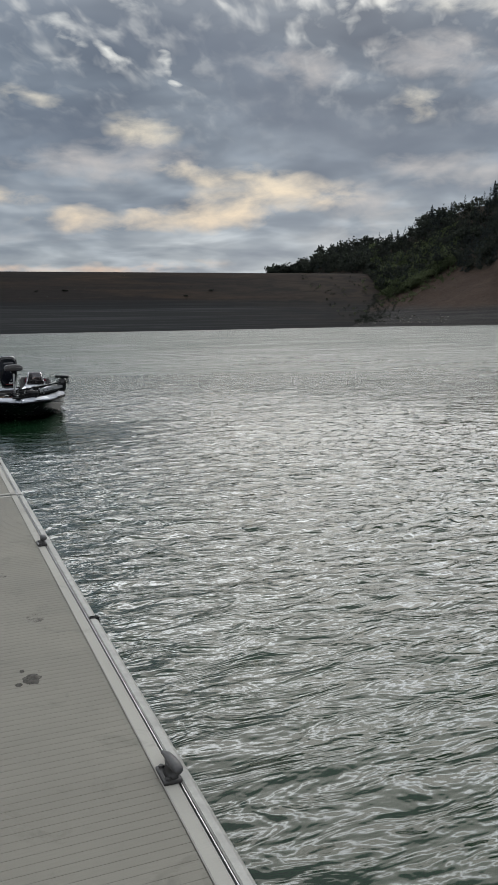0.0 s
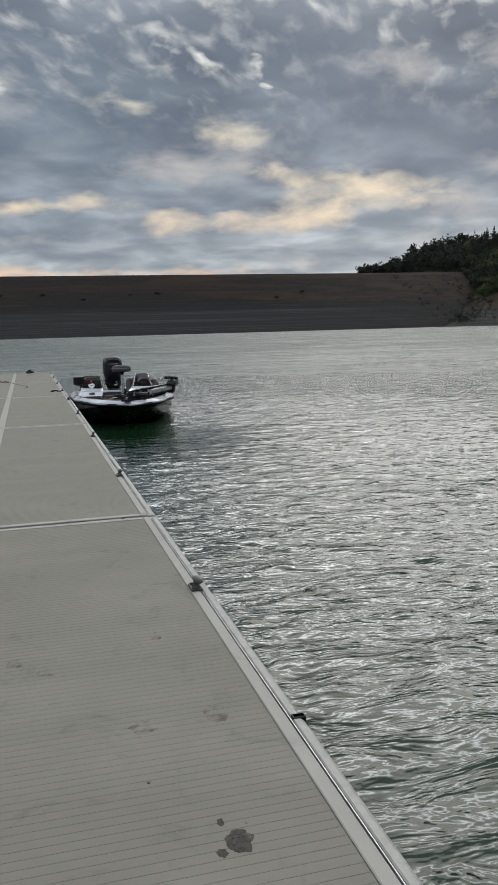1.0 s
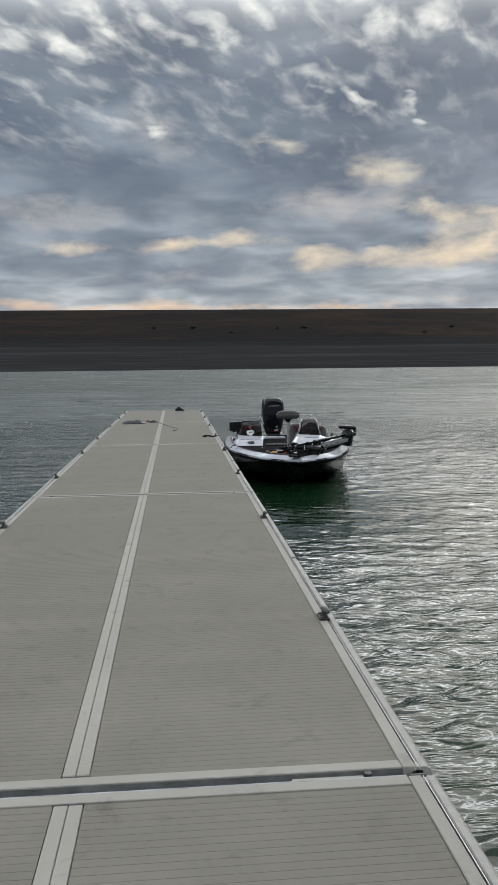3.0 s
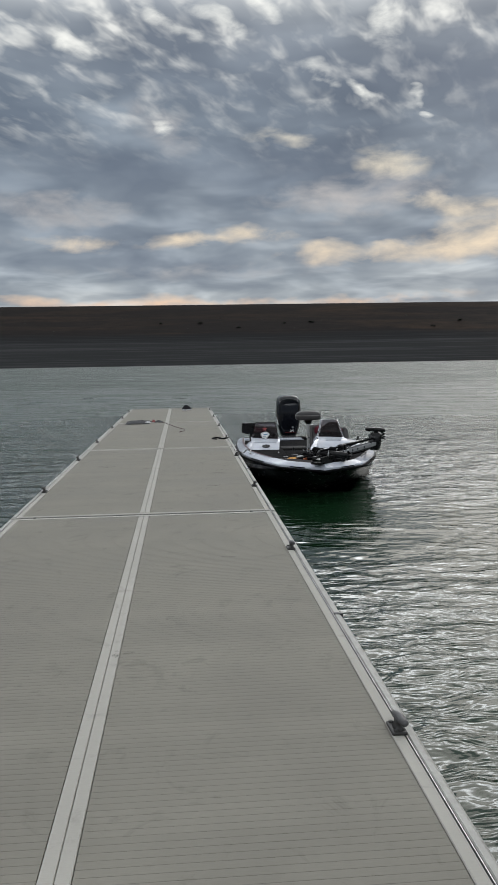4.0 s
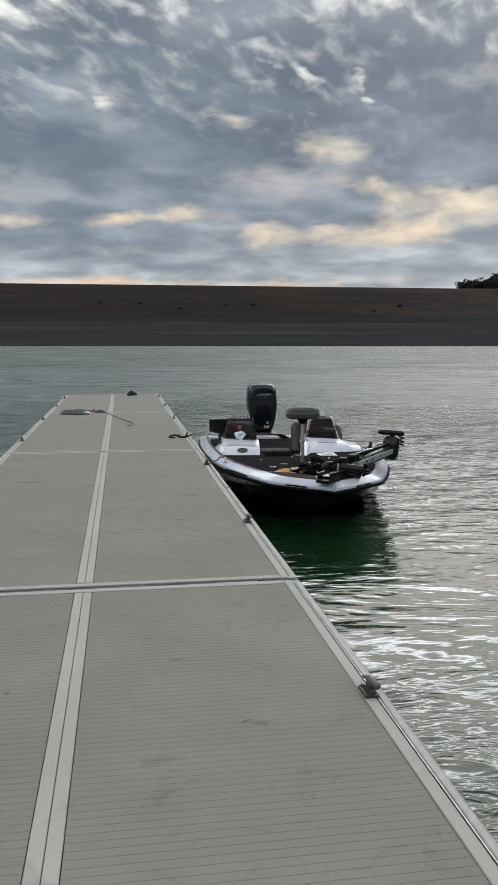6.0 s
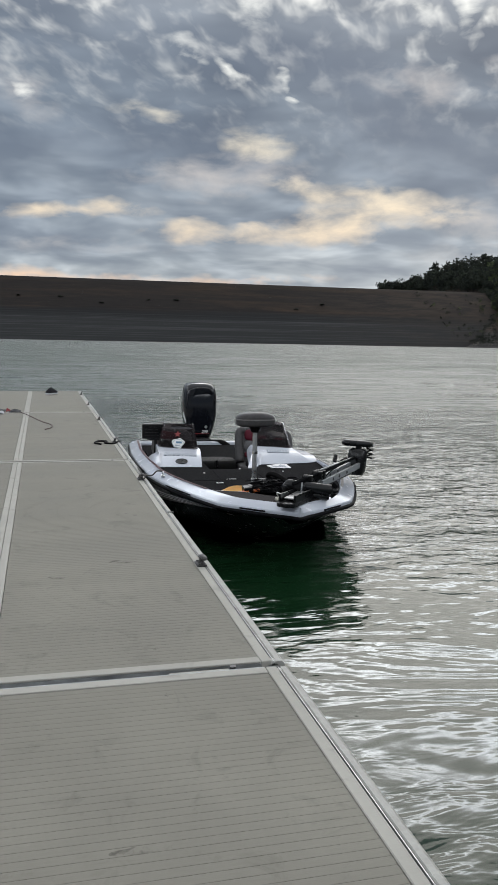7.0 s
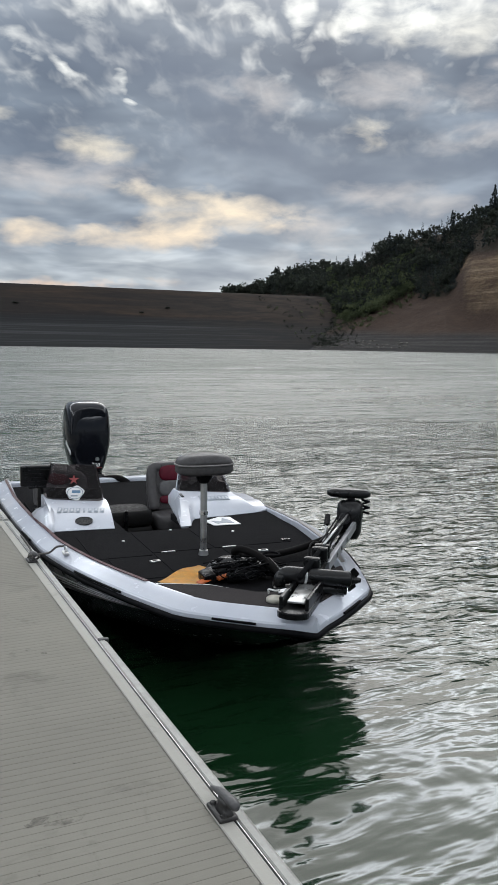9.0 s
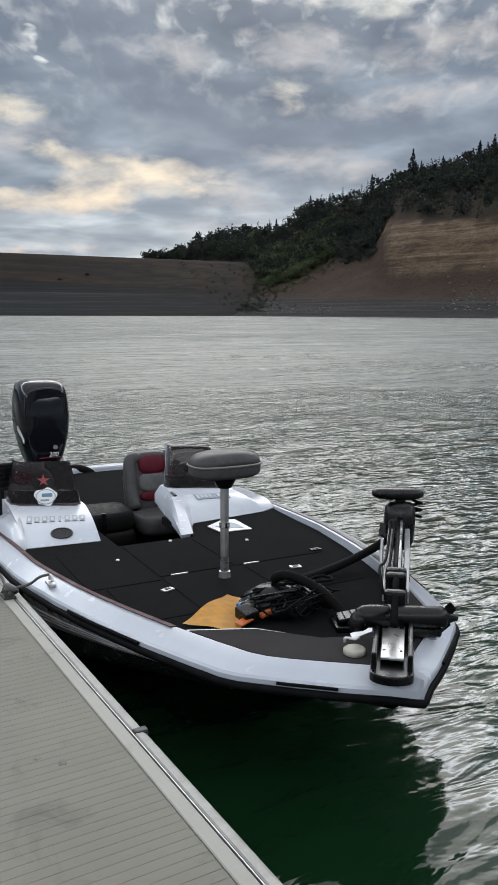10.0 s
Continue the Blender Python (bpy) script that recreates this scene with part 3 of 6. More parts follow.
def waves(x, y, cell):
    """Heights of a light chop: many short crossing waves, left out where the grid is too wide for them."""
    rng = np.random.RandomState(7)
    z = np.zeros_like(x)
    wx = 0.35 * np.sin(0.9 * x + 1.3 * y) + 0.25 * np.sin(1.7 * y - 0.6 * x + 1.0)
    wy = 0.30 * np.sin(1.1 * y - 0.7 * x + 2.0) + 0.20 * np.sin(2.1 * x + 0.5 * y)
    for k in range(44):
        lam = 0.130 * (4.6 ** ((k / 43.0) ** 2.2))
        ang = WAVE_FROM + rng.normal(0, 0.58)
        kx, ky = 2 * math.pi / lam * math.cos(ang), 2 * math.pi / lam * math.sin(ang)
        amp = WAVE_STEEP * lam ** 0.95 / (2 * math.pi) * rng.uniform(0.5, 1.2)
        fade = np.clip((lam / cell - 2.5) / 2.5, 0, 1)
        ph = kx * (x + wx * 0.5) + ky * (y + wy * 0.5) + rng.uniform(0, 6.28)
        z += amp * fade * (np.sin(ph) + 0.25 * np.sin(2 * ph + 0.6))
    gust = 0.65 + 0.35 * np.sin(0.23 * x + 0.4 * np.sin(0.19 * y)) * np.sin(0.17 * y + 1.0)
    # calmer in the lee of the boat and close to the dock
    calm = 1 - 0.62 * np.exp(-((x - 0.8) / 1.15) ** 2 - ((y - 14.2) / 1.9) ** 2) - 0.55 * np.exp(-((x - 0.9) / 1.6) ** 2 - ((y - 3.4) / 1.8) ** 2)
    calm = calm * (1 - 0.30 * np.clip((3.8 - x) / 1.8, 0, 1) * np.clip((y - 8.2) / 1.5, 0, 1) * np.clip((17 - y) / 2, 0, 1))
    # the open water has more wind, the water behind the dock less
    wind = 1 + 0.40 * np.clip((x - 2.2) / 8, 0, 1) - 0.2 * np.clip((-2.0 - x) / 3, 0, 1)
    return z * gust * calm * wind


WAVE_FROM, WAVE_STEEP = radians(76), 0.036


def build_water():
    xs = graded(-2500, 2500, -0.3, 8.0, 0.030, 1.05, 1.024)
    ys = graded(-2500, 2500, 1.2, 20.0, 0.028, 1.08, 1.022)
    gx, gy = np.meshgrid(xs, ys)
    cx, cy = np.gradient(xs), np.gradient(ys)
    cell = np.maximum(*np.meshgrid(cx, cy))
    gz = LEVEL + waves(gx, gy, cell)
    # the hull displaces the water under it
    ang = radians(-3.0)
    du, dv = gx - 0.84, gy - 15.68
    bu, bv = du * math.cos(ang) + dv * math.sin(ang), -du * math.sin(ang) + dv * math.cos(ang)
    under = (np.abs(bu) < 0.62 * np.clip(0.35 + bv * 0.42, 0, 1.0)) & (bv > 0.9) & (bv < 4.9)
    gz = np.where(under, LEVEL - 0.45, gz)
    ny, nx = gx.shape
    verts = np.stack([gx, gy, gz], -1).reshape(-1, 3)
    idx = np.arange(ny * nx).reshape(ny, nx)
    quads = np.stack([idx[:-1, :-1], idx[:-1, 1:], idx[1:, 1:], idx[1:, :-1]], -1).reshape(-1, 4)
    me = bpy.data.meshes.new("water")
    me.vertices.add(len(verts))
    me.vertices.foreach_set("co", verts.ravel())
    me.loops.add(quads.size)
    me.loops.foreach_set("vertex_index", quads.ravel())
    me.polygons.add(len(quads))
    me.polygons.foreach_set("loop_start", np.arange(0, quads.size, 4))
    me.update(calc_edges=True)
    me.shade_smooth()
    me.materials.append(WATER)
    tagged(new("water", me), "grey-green rippled lake water under an overcast sky", "water", kind="structure")


build_water()

# ---- far shore: dam, hill, woods ----
def fbm(x, y, s):
    return noise.fractal(Vector((x * s, y * s, 3.7)), 0.9, 2.1, 5)


def build_dam():
    """Straight rock-fill embankment with a level crest."""
    xs = np.arange(-1100, 420, 9.0)
    prof = [(470, -6.0), (481, LEVEL - 0.2), (486, 2.0)] + [(486 + 84 * k / 14, 2.0 + 38.3 * k / 14) for k in range(1, 15)] + [(572, 40.6), (580, 40.6), (640, 8.0)]
    verts, faces = [], []
    for x in xs:
        for j, (y, z) in enumerate(prof):
            rough = 0.0 if j < 2 or j > 15 else 0.5 * fbm(x, y, 0.03) + 0.35 * fbm(x, y, 0.12)
            verts.append((x, y + rough, z + 0.5 * rough))
    n = len(prof)
    for i in range(len(xs) - 1):
        for j in range(n - 1):
            a = i * n + j
            faces.append((a, a + n, a + n + 1, a + 1))
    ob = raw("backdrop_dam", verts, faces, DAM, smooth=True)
    tagged(ob, "long brown rock-fill dam embankment with grey waterline bands", "dam", kind="structure")


EYE0 = (-0.9, 12.0)  # bearings of the hill are given from here


def curve(pairs, v):
    return float(np.interp(v, [p[0] for p in pairs], [p[1] for p in pairs]))


SHORE = [(14, 640), (24, 590), (27, 560), (29, 540), (32, 505), (35, 470), (42, 405), (50, 355), (60, 330), (80, 390), (110, 560)]
RIDGE = [(14, 2.0), (20, 2.6), (22.8, 3.35), (25.2, 3.6), (26.9, 4.75), (30.5, 5.35), (32.5, 5.55), (34, 6.5), (36.4, 7.4), (38, 7.7), (40.6, 8.6), (43.2, 9.1), (45.7, 9.75), (48, 10.5), (55, 12), (70, 13), (110, 9)]
TREELINE = [(14, 3.0), (26, 3.4), (30.0, 3.4), (30.6, 2.6), (31.7, 1.75), (33.6, 2.4), (35.2, 3.3), (36.3, 3.8), (37.1, 3.2), (38.9, 3.5), (39.3, 5.0), (39.7, 6.2), (42, 6.3), (46, 6.1), (50, 5.8), (60, 6.0), (110, 4)]


def hill_ground(az, s):
    """Place of the hill's ground at a bearing and a share s of the way from the shore to the ridge (1) and past it."""
    r0 = curve(SHORE, az)
    r = r0 + 230 * s
    top = math.tan(radians(curve(RIDGE, az))) * (r0 + 230) + 1.3
    if s <= 1:
        f = 0.42 * s + 0.58 * s ** 1.35
        # a steep cut bank with a bench above it
        k = max(0.0, min(1.0, (az - 38.6) / 1.5)) * max(0.0, min(1.0, (56 - az) / 4))
        step = 1 / (1 + math.exp(-(s - 0.36) / 0.020))
        f = f * (1 - k) + k * (0.55 * f + 0.40 * step * min(1, 0.55 + s * 0.62) + 0.05 * s)
    else:
        f = 1 - 0.25 * (s - 1) ** 2
    a = radians(az)
    x, y = EYE0[0] + r * math.sin(a), EYE0[1] + r * math.cos(a)
    z = LEVEL + top * f
    if 0.03 < s:
        z += (3.2 * fbm(x, y, 0.012) + 1.2 * fbm(x, y, 0.05)) * min(1, s * 3)
    return x, y, z


def build_hill():
    azs = np.arange(14, 110, 0.3)
    ss = np.concatenate([[-0.06], np.linspace(0, 1, 70), np.linspace(1.1, 1.8, 6)])
    verts, cover = [], []
    for az in azs:
        for s in ss:
            if s < 0:
                x, y, z = hill_ground(az, 0)
                a = radians(az)
                verts.append((x - 14 * math.sin(a), y - 14 * math.cos(a), LEVEL - 4))
                cover.append((0, 0, 1, 1))
                continue
            x, y, z = hill_ground(az, s)
            verts.append((x, y, z))
            e = math.degrees(math.atan2(z - 1.3, math.hypot(x - EYE0[0], y - EYE0[1])))
            jit = 0.35 * fbm(x, y, 0.03) + 0.28 * fbm(x, y, 0.09)
            wood = max(0.0, min(1.0, (e + jit - curve(TREELINE, az)) / 0.25))
            inside = max(0.0, min(1.0, (az + 3.0 * jit - 37.9 - 1.05 * max(0.0, 5.7 - e)) / 1.5)) * max(0.0, min(1.0, (e + jit - 2.6) / 0.6)) * max(0.0, min(1.0, (6.3 - e + 0.5 * jit) / 0.3))
            low = max(0.0, min(1.0, (1.25 - e + 0.4 * jit) / 0.4))
            cover.append((inside * (1 - wood), wood, max(low, 0.85 * max(0.0, min(1.0, (31.6 + 1.8 * jit - az) / 2.2)) * (1 - wood)), 1))
    n = len(ss)
    faces = [(i * n + j, (i + 1) * n + j, (i + 1) * n + j + 1, i * n + j + 1) for i in range(len(azs) - 1) for j in range(n - 1)]
    ob = raw("backdrop_hill", verts, faces, HILL, smooth=True)
    att = ob.data.color_attributes.new("cover", "FLOAT_COLOR", "POINT")
    att.data.foreach_set("color", np.array(cover, dtype=np.float32).ravel())
    tagged(ob, "steep bare brown hillside with a yellow-brown cut bank above the lake", "hill", kind="structure")


build_dam()
build_hill()


def leaf_clump(verts, faces, c, size, rng, flat=1.0):
    """Two crossing ragged leaf sprays."""
    for _ in range(2):
        u = Vector((rng.gauss(0, 1), rng.gauss(0, 1), rng.gauss(0, 1) * flat)).normalized()
        v = u.orthogonal().normalized()
        v = Matrix.Rotation(rng.uniform(0, 6.28), 3, u) @ v
        k = len(verts)
        verts += [c + size * (u * rng.uniform(0.5, 1)), c + size * v * rng.uniform(0.5, 1), c - size * u * rng.uniform(0.5, 1), c - size * v * rng.uniform(0.4, 1)]
        faces.append((k, k + 1, k + 2, k + 3))


def conifer(verts, faces, base, h, rng, dense=46, wide=0.23):
    for i in range(dense):
        t = rng.random() ** 0.8
        w = h * wide * (1 - t) ** 0.85 * rng.uniform(0.1, 1.25) + 0.12
        a = rng.uniform(0, 6.28)
        c = Vector(base) + Vector((w * math.cos(a), w * math.sin(a), h * (0.10 + 0.90 * t)))
        leaf_clump(verts, faces, c, h * 0.062 * (1.35 - t), rng, 0.5)


def broadleaf(verts, faces, base, h, rng, dense=54):
    lobes = [Vector((rng.uniform(-0.32, 0.32) * h, rng.uniform(-0.32, 0.32) * h, h * rng.uniform(0.42, 0.82))) for _ in range(5)]
    for i in range(dense):
        q = lobes[i % 5]
        d = Vector((rng.gauss(0, 1), rng.gauss(0, 1), rng.gauss(0, 0.8))).normalized() * h * 0.24 * rng.random() ** 0.4
        leaf_clump(verts, faces, Vector(base) + q + d, h * 0.094, rng)


def on_hill(az, e_min, e_max, rng):
    """A random place on the hill whose height angle lies between the two."""
    for _ in range(12):
        s = rng.random()
        x, y, z = hill_ground(az, s)
        e = math.degrees(math.atan2(z - 1.3, math.hypot(x - EYE0[0], y - EYE0[1])))
        if e_min <= e <= e_max:
            return (x, y, z - 0.3), e
    return None, 0


def build_woods():
    rng = random.Random(5)
    con, oak, bru = ([], []), ([], []), ([], [])
    for _ in range(2600):
        az = 23.2 + 33 * rng.random()
        p, e = on_hill(az, curve(TREELINE, az), 40, rng)
        if p is None:
            continue
        tall = rng.random() < (0.08 if az < 31 else 0.30 if az < 35 else 0.5)
        if az > 40.2 and e < 7.9 and rng.random() < 0.62:
            continue
        if tall:
            conifer(*con, p, rng.uniform(8, 13.5), rng)
        else:
            broadleaf(*oak, p, rng.choice((rng.uniform(5, 8), rng.uniform(7, 13))), rng)
    for _ in range(700):
        az = 30.4 + 6.0 * rng.random()
        lo = curve(TREELINE, az)
        stray = rng.random() < 0.16
        p, e = on_hill(az, lo - (0.9 if stray else 0.15), lo + (0.0 if stray else 2.3), rng)
        if p is not None:
            broadleaf(*bru, p, rng.uniform(1.8, 4.5) if stray else rng.uniform(5.0, 9.5), rng, 44)
    # shrubs and weeds on the dam and the lower slope
    v, f = [], []
    for _ in range(70):
        x = rng.uniform(-160, 250)
        k = rng.choice((rng.uniform(0.45, 0.75), rng.uniform(0.55, 1.0)))
        broadleaf(v, f, (x, 486 + 84 * k, 1.6 + 38.3 * k), rng.uniform(0.7, 1.7), rng, 12)
    for _ in range(8):
        x, k = rng.uniform(-190, 230), rng.uniform(0.5, 0.68)
        first, z0 = len(v), 1.2 + 38.3 * k
        broadleaf(v, f, (x, 485 + 84 * k, z0), rng.uniform(3.0, 4.6), rng, 150)
        for q in v[first:]:
            q.z = z0 + (q.z - z0) * 0.36
    for _ in range(260):
        p, e = on_hill(rng.choice((rng.uniform(29.4, 32.6), rng.uniform(29.8, 31.4))), 0.0, 1.5, rng)
        if p is not None:
            broadleaf(v, f, p, rng.choice((rng.uniform(1.0, 2.6), rng.uniform(1.5, 4.2))), rng, 26)
    for _ in range(150):
        x, k = rng.uniform(262, 330), rng.random() ** 1.6
        broadleaf(*rng.choice(((v, f), (v, f), bru)), (x, 486 + 84 * k, 1.4 + 38.3 * k), rng.uniform(1.2, 4.0), rng, 26)
    for _ in range(45):
        az = rng.uniform(29, 50)
        p, e = on_hill(az, 0.6, 5.5, rng)
        if p is not None:
            broadleaf(v, f, p, rng.uniform(0.8, 2.2), rng, 14)
    for name, (vv, ff), mat, lab in (("conifer_wood", con, CONIFER, "dark evergreen conifer woods on the hillside"),
                                   ("oak_wood", oak, OAK, "dark green oak woods on the hillside"),
                                   ("hillside_brush", bru, BRUSH, "green leafy brush at the foot of the woods")):
        tagged(raw(name, [tuple(q) for q in vv], ff, mat), lab, "woods", kind="stuff")
    tagged(raw("slope_shrubs", [tuple(q) for q in v], f, OAK), "small dark shrubs scattered over the slopes", "shrubs", kind="stuff")


build_woods()


def build_rocks():
    """Pale rubble on the lower slope and along the waterline."""
    rng = random.Random(21)
    verts, faces = [], []
    for _ in range(420):
        if rng.random() < 0.55:
            az, lo, hi, size = rng.uniform(29.6, 36), 0.0, 0.55, rng.uniform(0.4, 1.1)
        else:
            az, lo, hi, size = rng.uniform(43.5, 52), 0.2, 3.2, rng.uniform(0.4, 1.6)
        p, e = on_hill(az, lo, hi, rng)
        if p is None:
            continue
        k = len(verts)
        for q in ((1, 0, 0), (-1, 0, 0), (0, 1, 0), (0, -1, 0), (0, 0, 1), (0, 0, -1), (0.6, 0.6, 0.5), (-0.6, -0.5, 0.6)):
            verts.append(tuple(p[i] + size * q[i] * rng.uniform(0.6, 1.1) * (0.6 if i == 2 else 1.2) + (0.3 if i == 2 else 0) for i in range(3)))
        for f in ((0, 2, 6), (2, 4, 6), (4, 0, 6), (1, 7, 4), (1, 3, 7), (3, 4, 7), (2, 1, 4), (3, 0, 4), (0, 3, 5), (3, 1, 5), (1, 2, 5), (2, 0, 5)):
            faces.append(tuple(k + i for i in f))
    tagged(raw("shore_rubble", verts, faces, ROCK), "pale broken rock scattered along the bare shore", "rocks", kind="stuff")


ROCK = plain("pale_rock", (0.17, 0.16, 0.145), 0.9, vary=0.3, scale=0.4, bump=0.3, gloss=0.1)
build_rocks()


def skyline_conifer(az, back, h, seed):
    """One tall conifer that stands out on the ridge."""
    rng = random.Random(seed)
    x, y, z = hill_ground(az, back)
    t = empty("conifer_tree", Matrix.Translation((x, y, z - 0.5)), "tall dark conifer standing out on the wooded ridge", "tree", "ridge conifers")
    part("trunk", cyl(B(), (0, 0, 0), (0, 0, h * 0.97), h * 0.022, 0.03, 7), BARK, t)
    v, f = [], []
    conifer(v, f, (0, 0, 0), h, rng, 190, 0.18)
    raw("crown", [tuple(q) for q in v], f, CONIFER, t)


for i, (az, back, h) in enumerate([(30.9, 0.93, 12), (32.3, 0.96, 12.5), (34.6, 0.93, 17), (35.1, 0.96, 14), (35.9, 0.95, 12), (38.7, 0.96, 16),
                                   (38.2, 0.9, 13), (41.35, 0.9, 20), (41.9, 0.93, 13), (43.3, 0.95, 15), (44.2, 0.95, 15), (45.6, 0.93, 15), (46.5, 0.95, 16), (47.6, 0.95, 17)]):
    skyline_conifer(az, back, h * (0.85 + 0.45 * (i * 37 % 10) / 10), 40 + i)

# ---- floating dock ----
SEAMS = [-5.2, 0.82, 6.91, 13.01, 18.63, 24.33, 30.0]
JOINTS = [3.84, 9.96, 15.945]
MID, OUT = -1.270, 1.195       # centre line and half width
CLEATS_RIGHT = [-0.70, 2.41, 5.24, 8.57, 11.49, 14.48, 17.38, 20.12, 22.92, 25.86, 28.7]
CLEATS_LEFT = [-0.70, 2.41, 5.24, 8.57, 11.37, 14.48, 17.32, 19.9, 23.0, 26.0, 28.5]
RIB = 0.0363
PANEL = 1.041


def plank_mesh():
    """An extruded plank with four ribs; its length runs across the dock."""
    prof = []
    for k in range(4):
        y = k * RIB
        prof += [(y + 0.0005, -0.0017), (y + 0.0011, -0.0006), (y + 0.0050, -0.0002), (y + 0.5 * RIB, 0.0),
                 (y + RIB - 0.0050, -0.0002), (y + RIB - 0.0011, -0.0006), (y + RIB - 0.0005, -0.0017)]
    verts = [(s * PANEL / 2, y, z) for s in (-1, 1) for y, z in prof]
    n = len(prof)
    faces = [(k, k + 1, n + k + 1, n + k) for k in range(n - 1)]
    k = len(verts)
    y1 = 4 * RIB
    for s in (-1, 1):
        verts += [(s * PANEL / 2, 0.0, -0.03), (s * PANEL / 2, y1, -0.03)]
    faces += [(0, n, k + 2, k), (n - 1, k + 1, k + 3, 2 * n - 1)]
    faces += [tuple(list(range(n))[::-1]) + (k, k + 1), tuple(range(n, 2 * n)) + (k + 3, k + 2)]
    me = bpy.data.meshes.new("plank")
    me.from_pydata(verts, [], faces)
    me.materials.append(PLANK)
    return me


PLANK_MESH = plank_mesh()


def finished(name, bm, mat, smooth=True):
    """Mesh data that alike pieces share."""
    me = bpy.data.meshes.new(name)
    bmesh.ops.recalc_face_normals(bm, faces=bm.faces[:])
    for f in bm.faces:
        f.smooth = smooth
    bm.to_mesh(me)
    bm.free()
    me.materials.append(mat)
    return me


def cleat_mesh():
    """Cast foot that clamps over the track, with a waist that carries the horn."""
    bm = B()
    box(bm, (-0.010, 0, 0.006), (0.056, 0.10, 0.012), 0.004)
    loft(bm, [rounded(-0.006, -0.006, z, hx, hy, 3, 14) for z, hx, hy in ((0.010, 0.022, 0.042), (0.020, 0.014, 0.030), (0.034, 0.012, 0.026), (0.046, 0.013, 0.034))])
    return finished("cleat", bm, CLEAT)


def horn_mesh():
    """Tapered horn: thin and low ahead, thick and blunt behind."""
    rings = []
    for y, hx, hz, z in ((0.108, 0.003, 0.003, 0.020), (0.098, 0.007, 0.006, 0.024), (0.05, 0.012, 0.010, 0.040), (0.0, 0.015, 0.012, 0.050), (-0.045, 0.017, 0.014, 0.054), (-0.066, 0.016, 0.013, 0.053), (-0.076, 0.009, 0.008, 0.052)):
        rings.append([(hx * math.cos(a), y, z + hz * math.sin(a)) for a in (2 * math.pi * k / 12 for k in range(12))])
    return finished("horn", loft(B(), rings), HORN)


def bolt_mesh():
    bm = B()
    cyl(bm, (0, 0, 0), (0, 0, 0.008), 0.010, 0.008, 6)
    me = bpy.data.meshes.new("bolt")
    bm.to_mesh(me)
    bm.free()
    me.materials.append(CLEAT)
    return me


CLEAT_MESH, HORN_MESH, BOLT_MESH = cleat_mesh(), horn_mesh(), bolt_mesh()


def long_board(parent, name, x0, x1, y0, y1, z0, z1, mat, bevel=0.003, label=""):
    return part(name, box(B(), ((x0 + x1) / 2, (y0 + y1) / 2, (z0 + z1) / 2), (x1 - x0, y1 - y0, z1 - z0), bevel, 1), mat, parent, label)


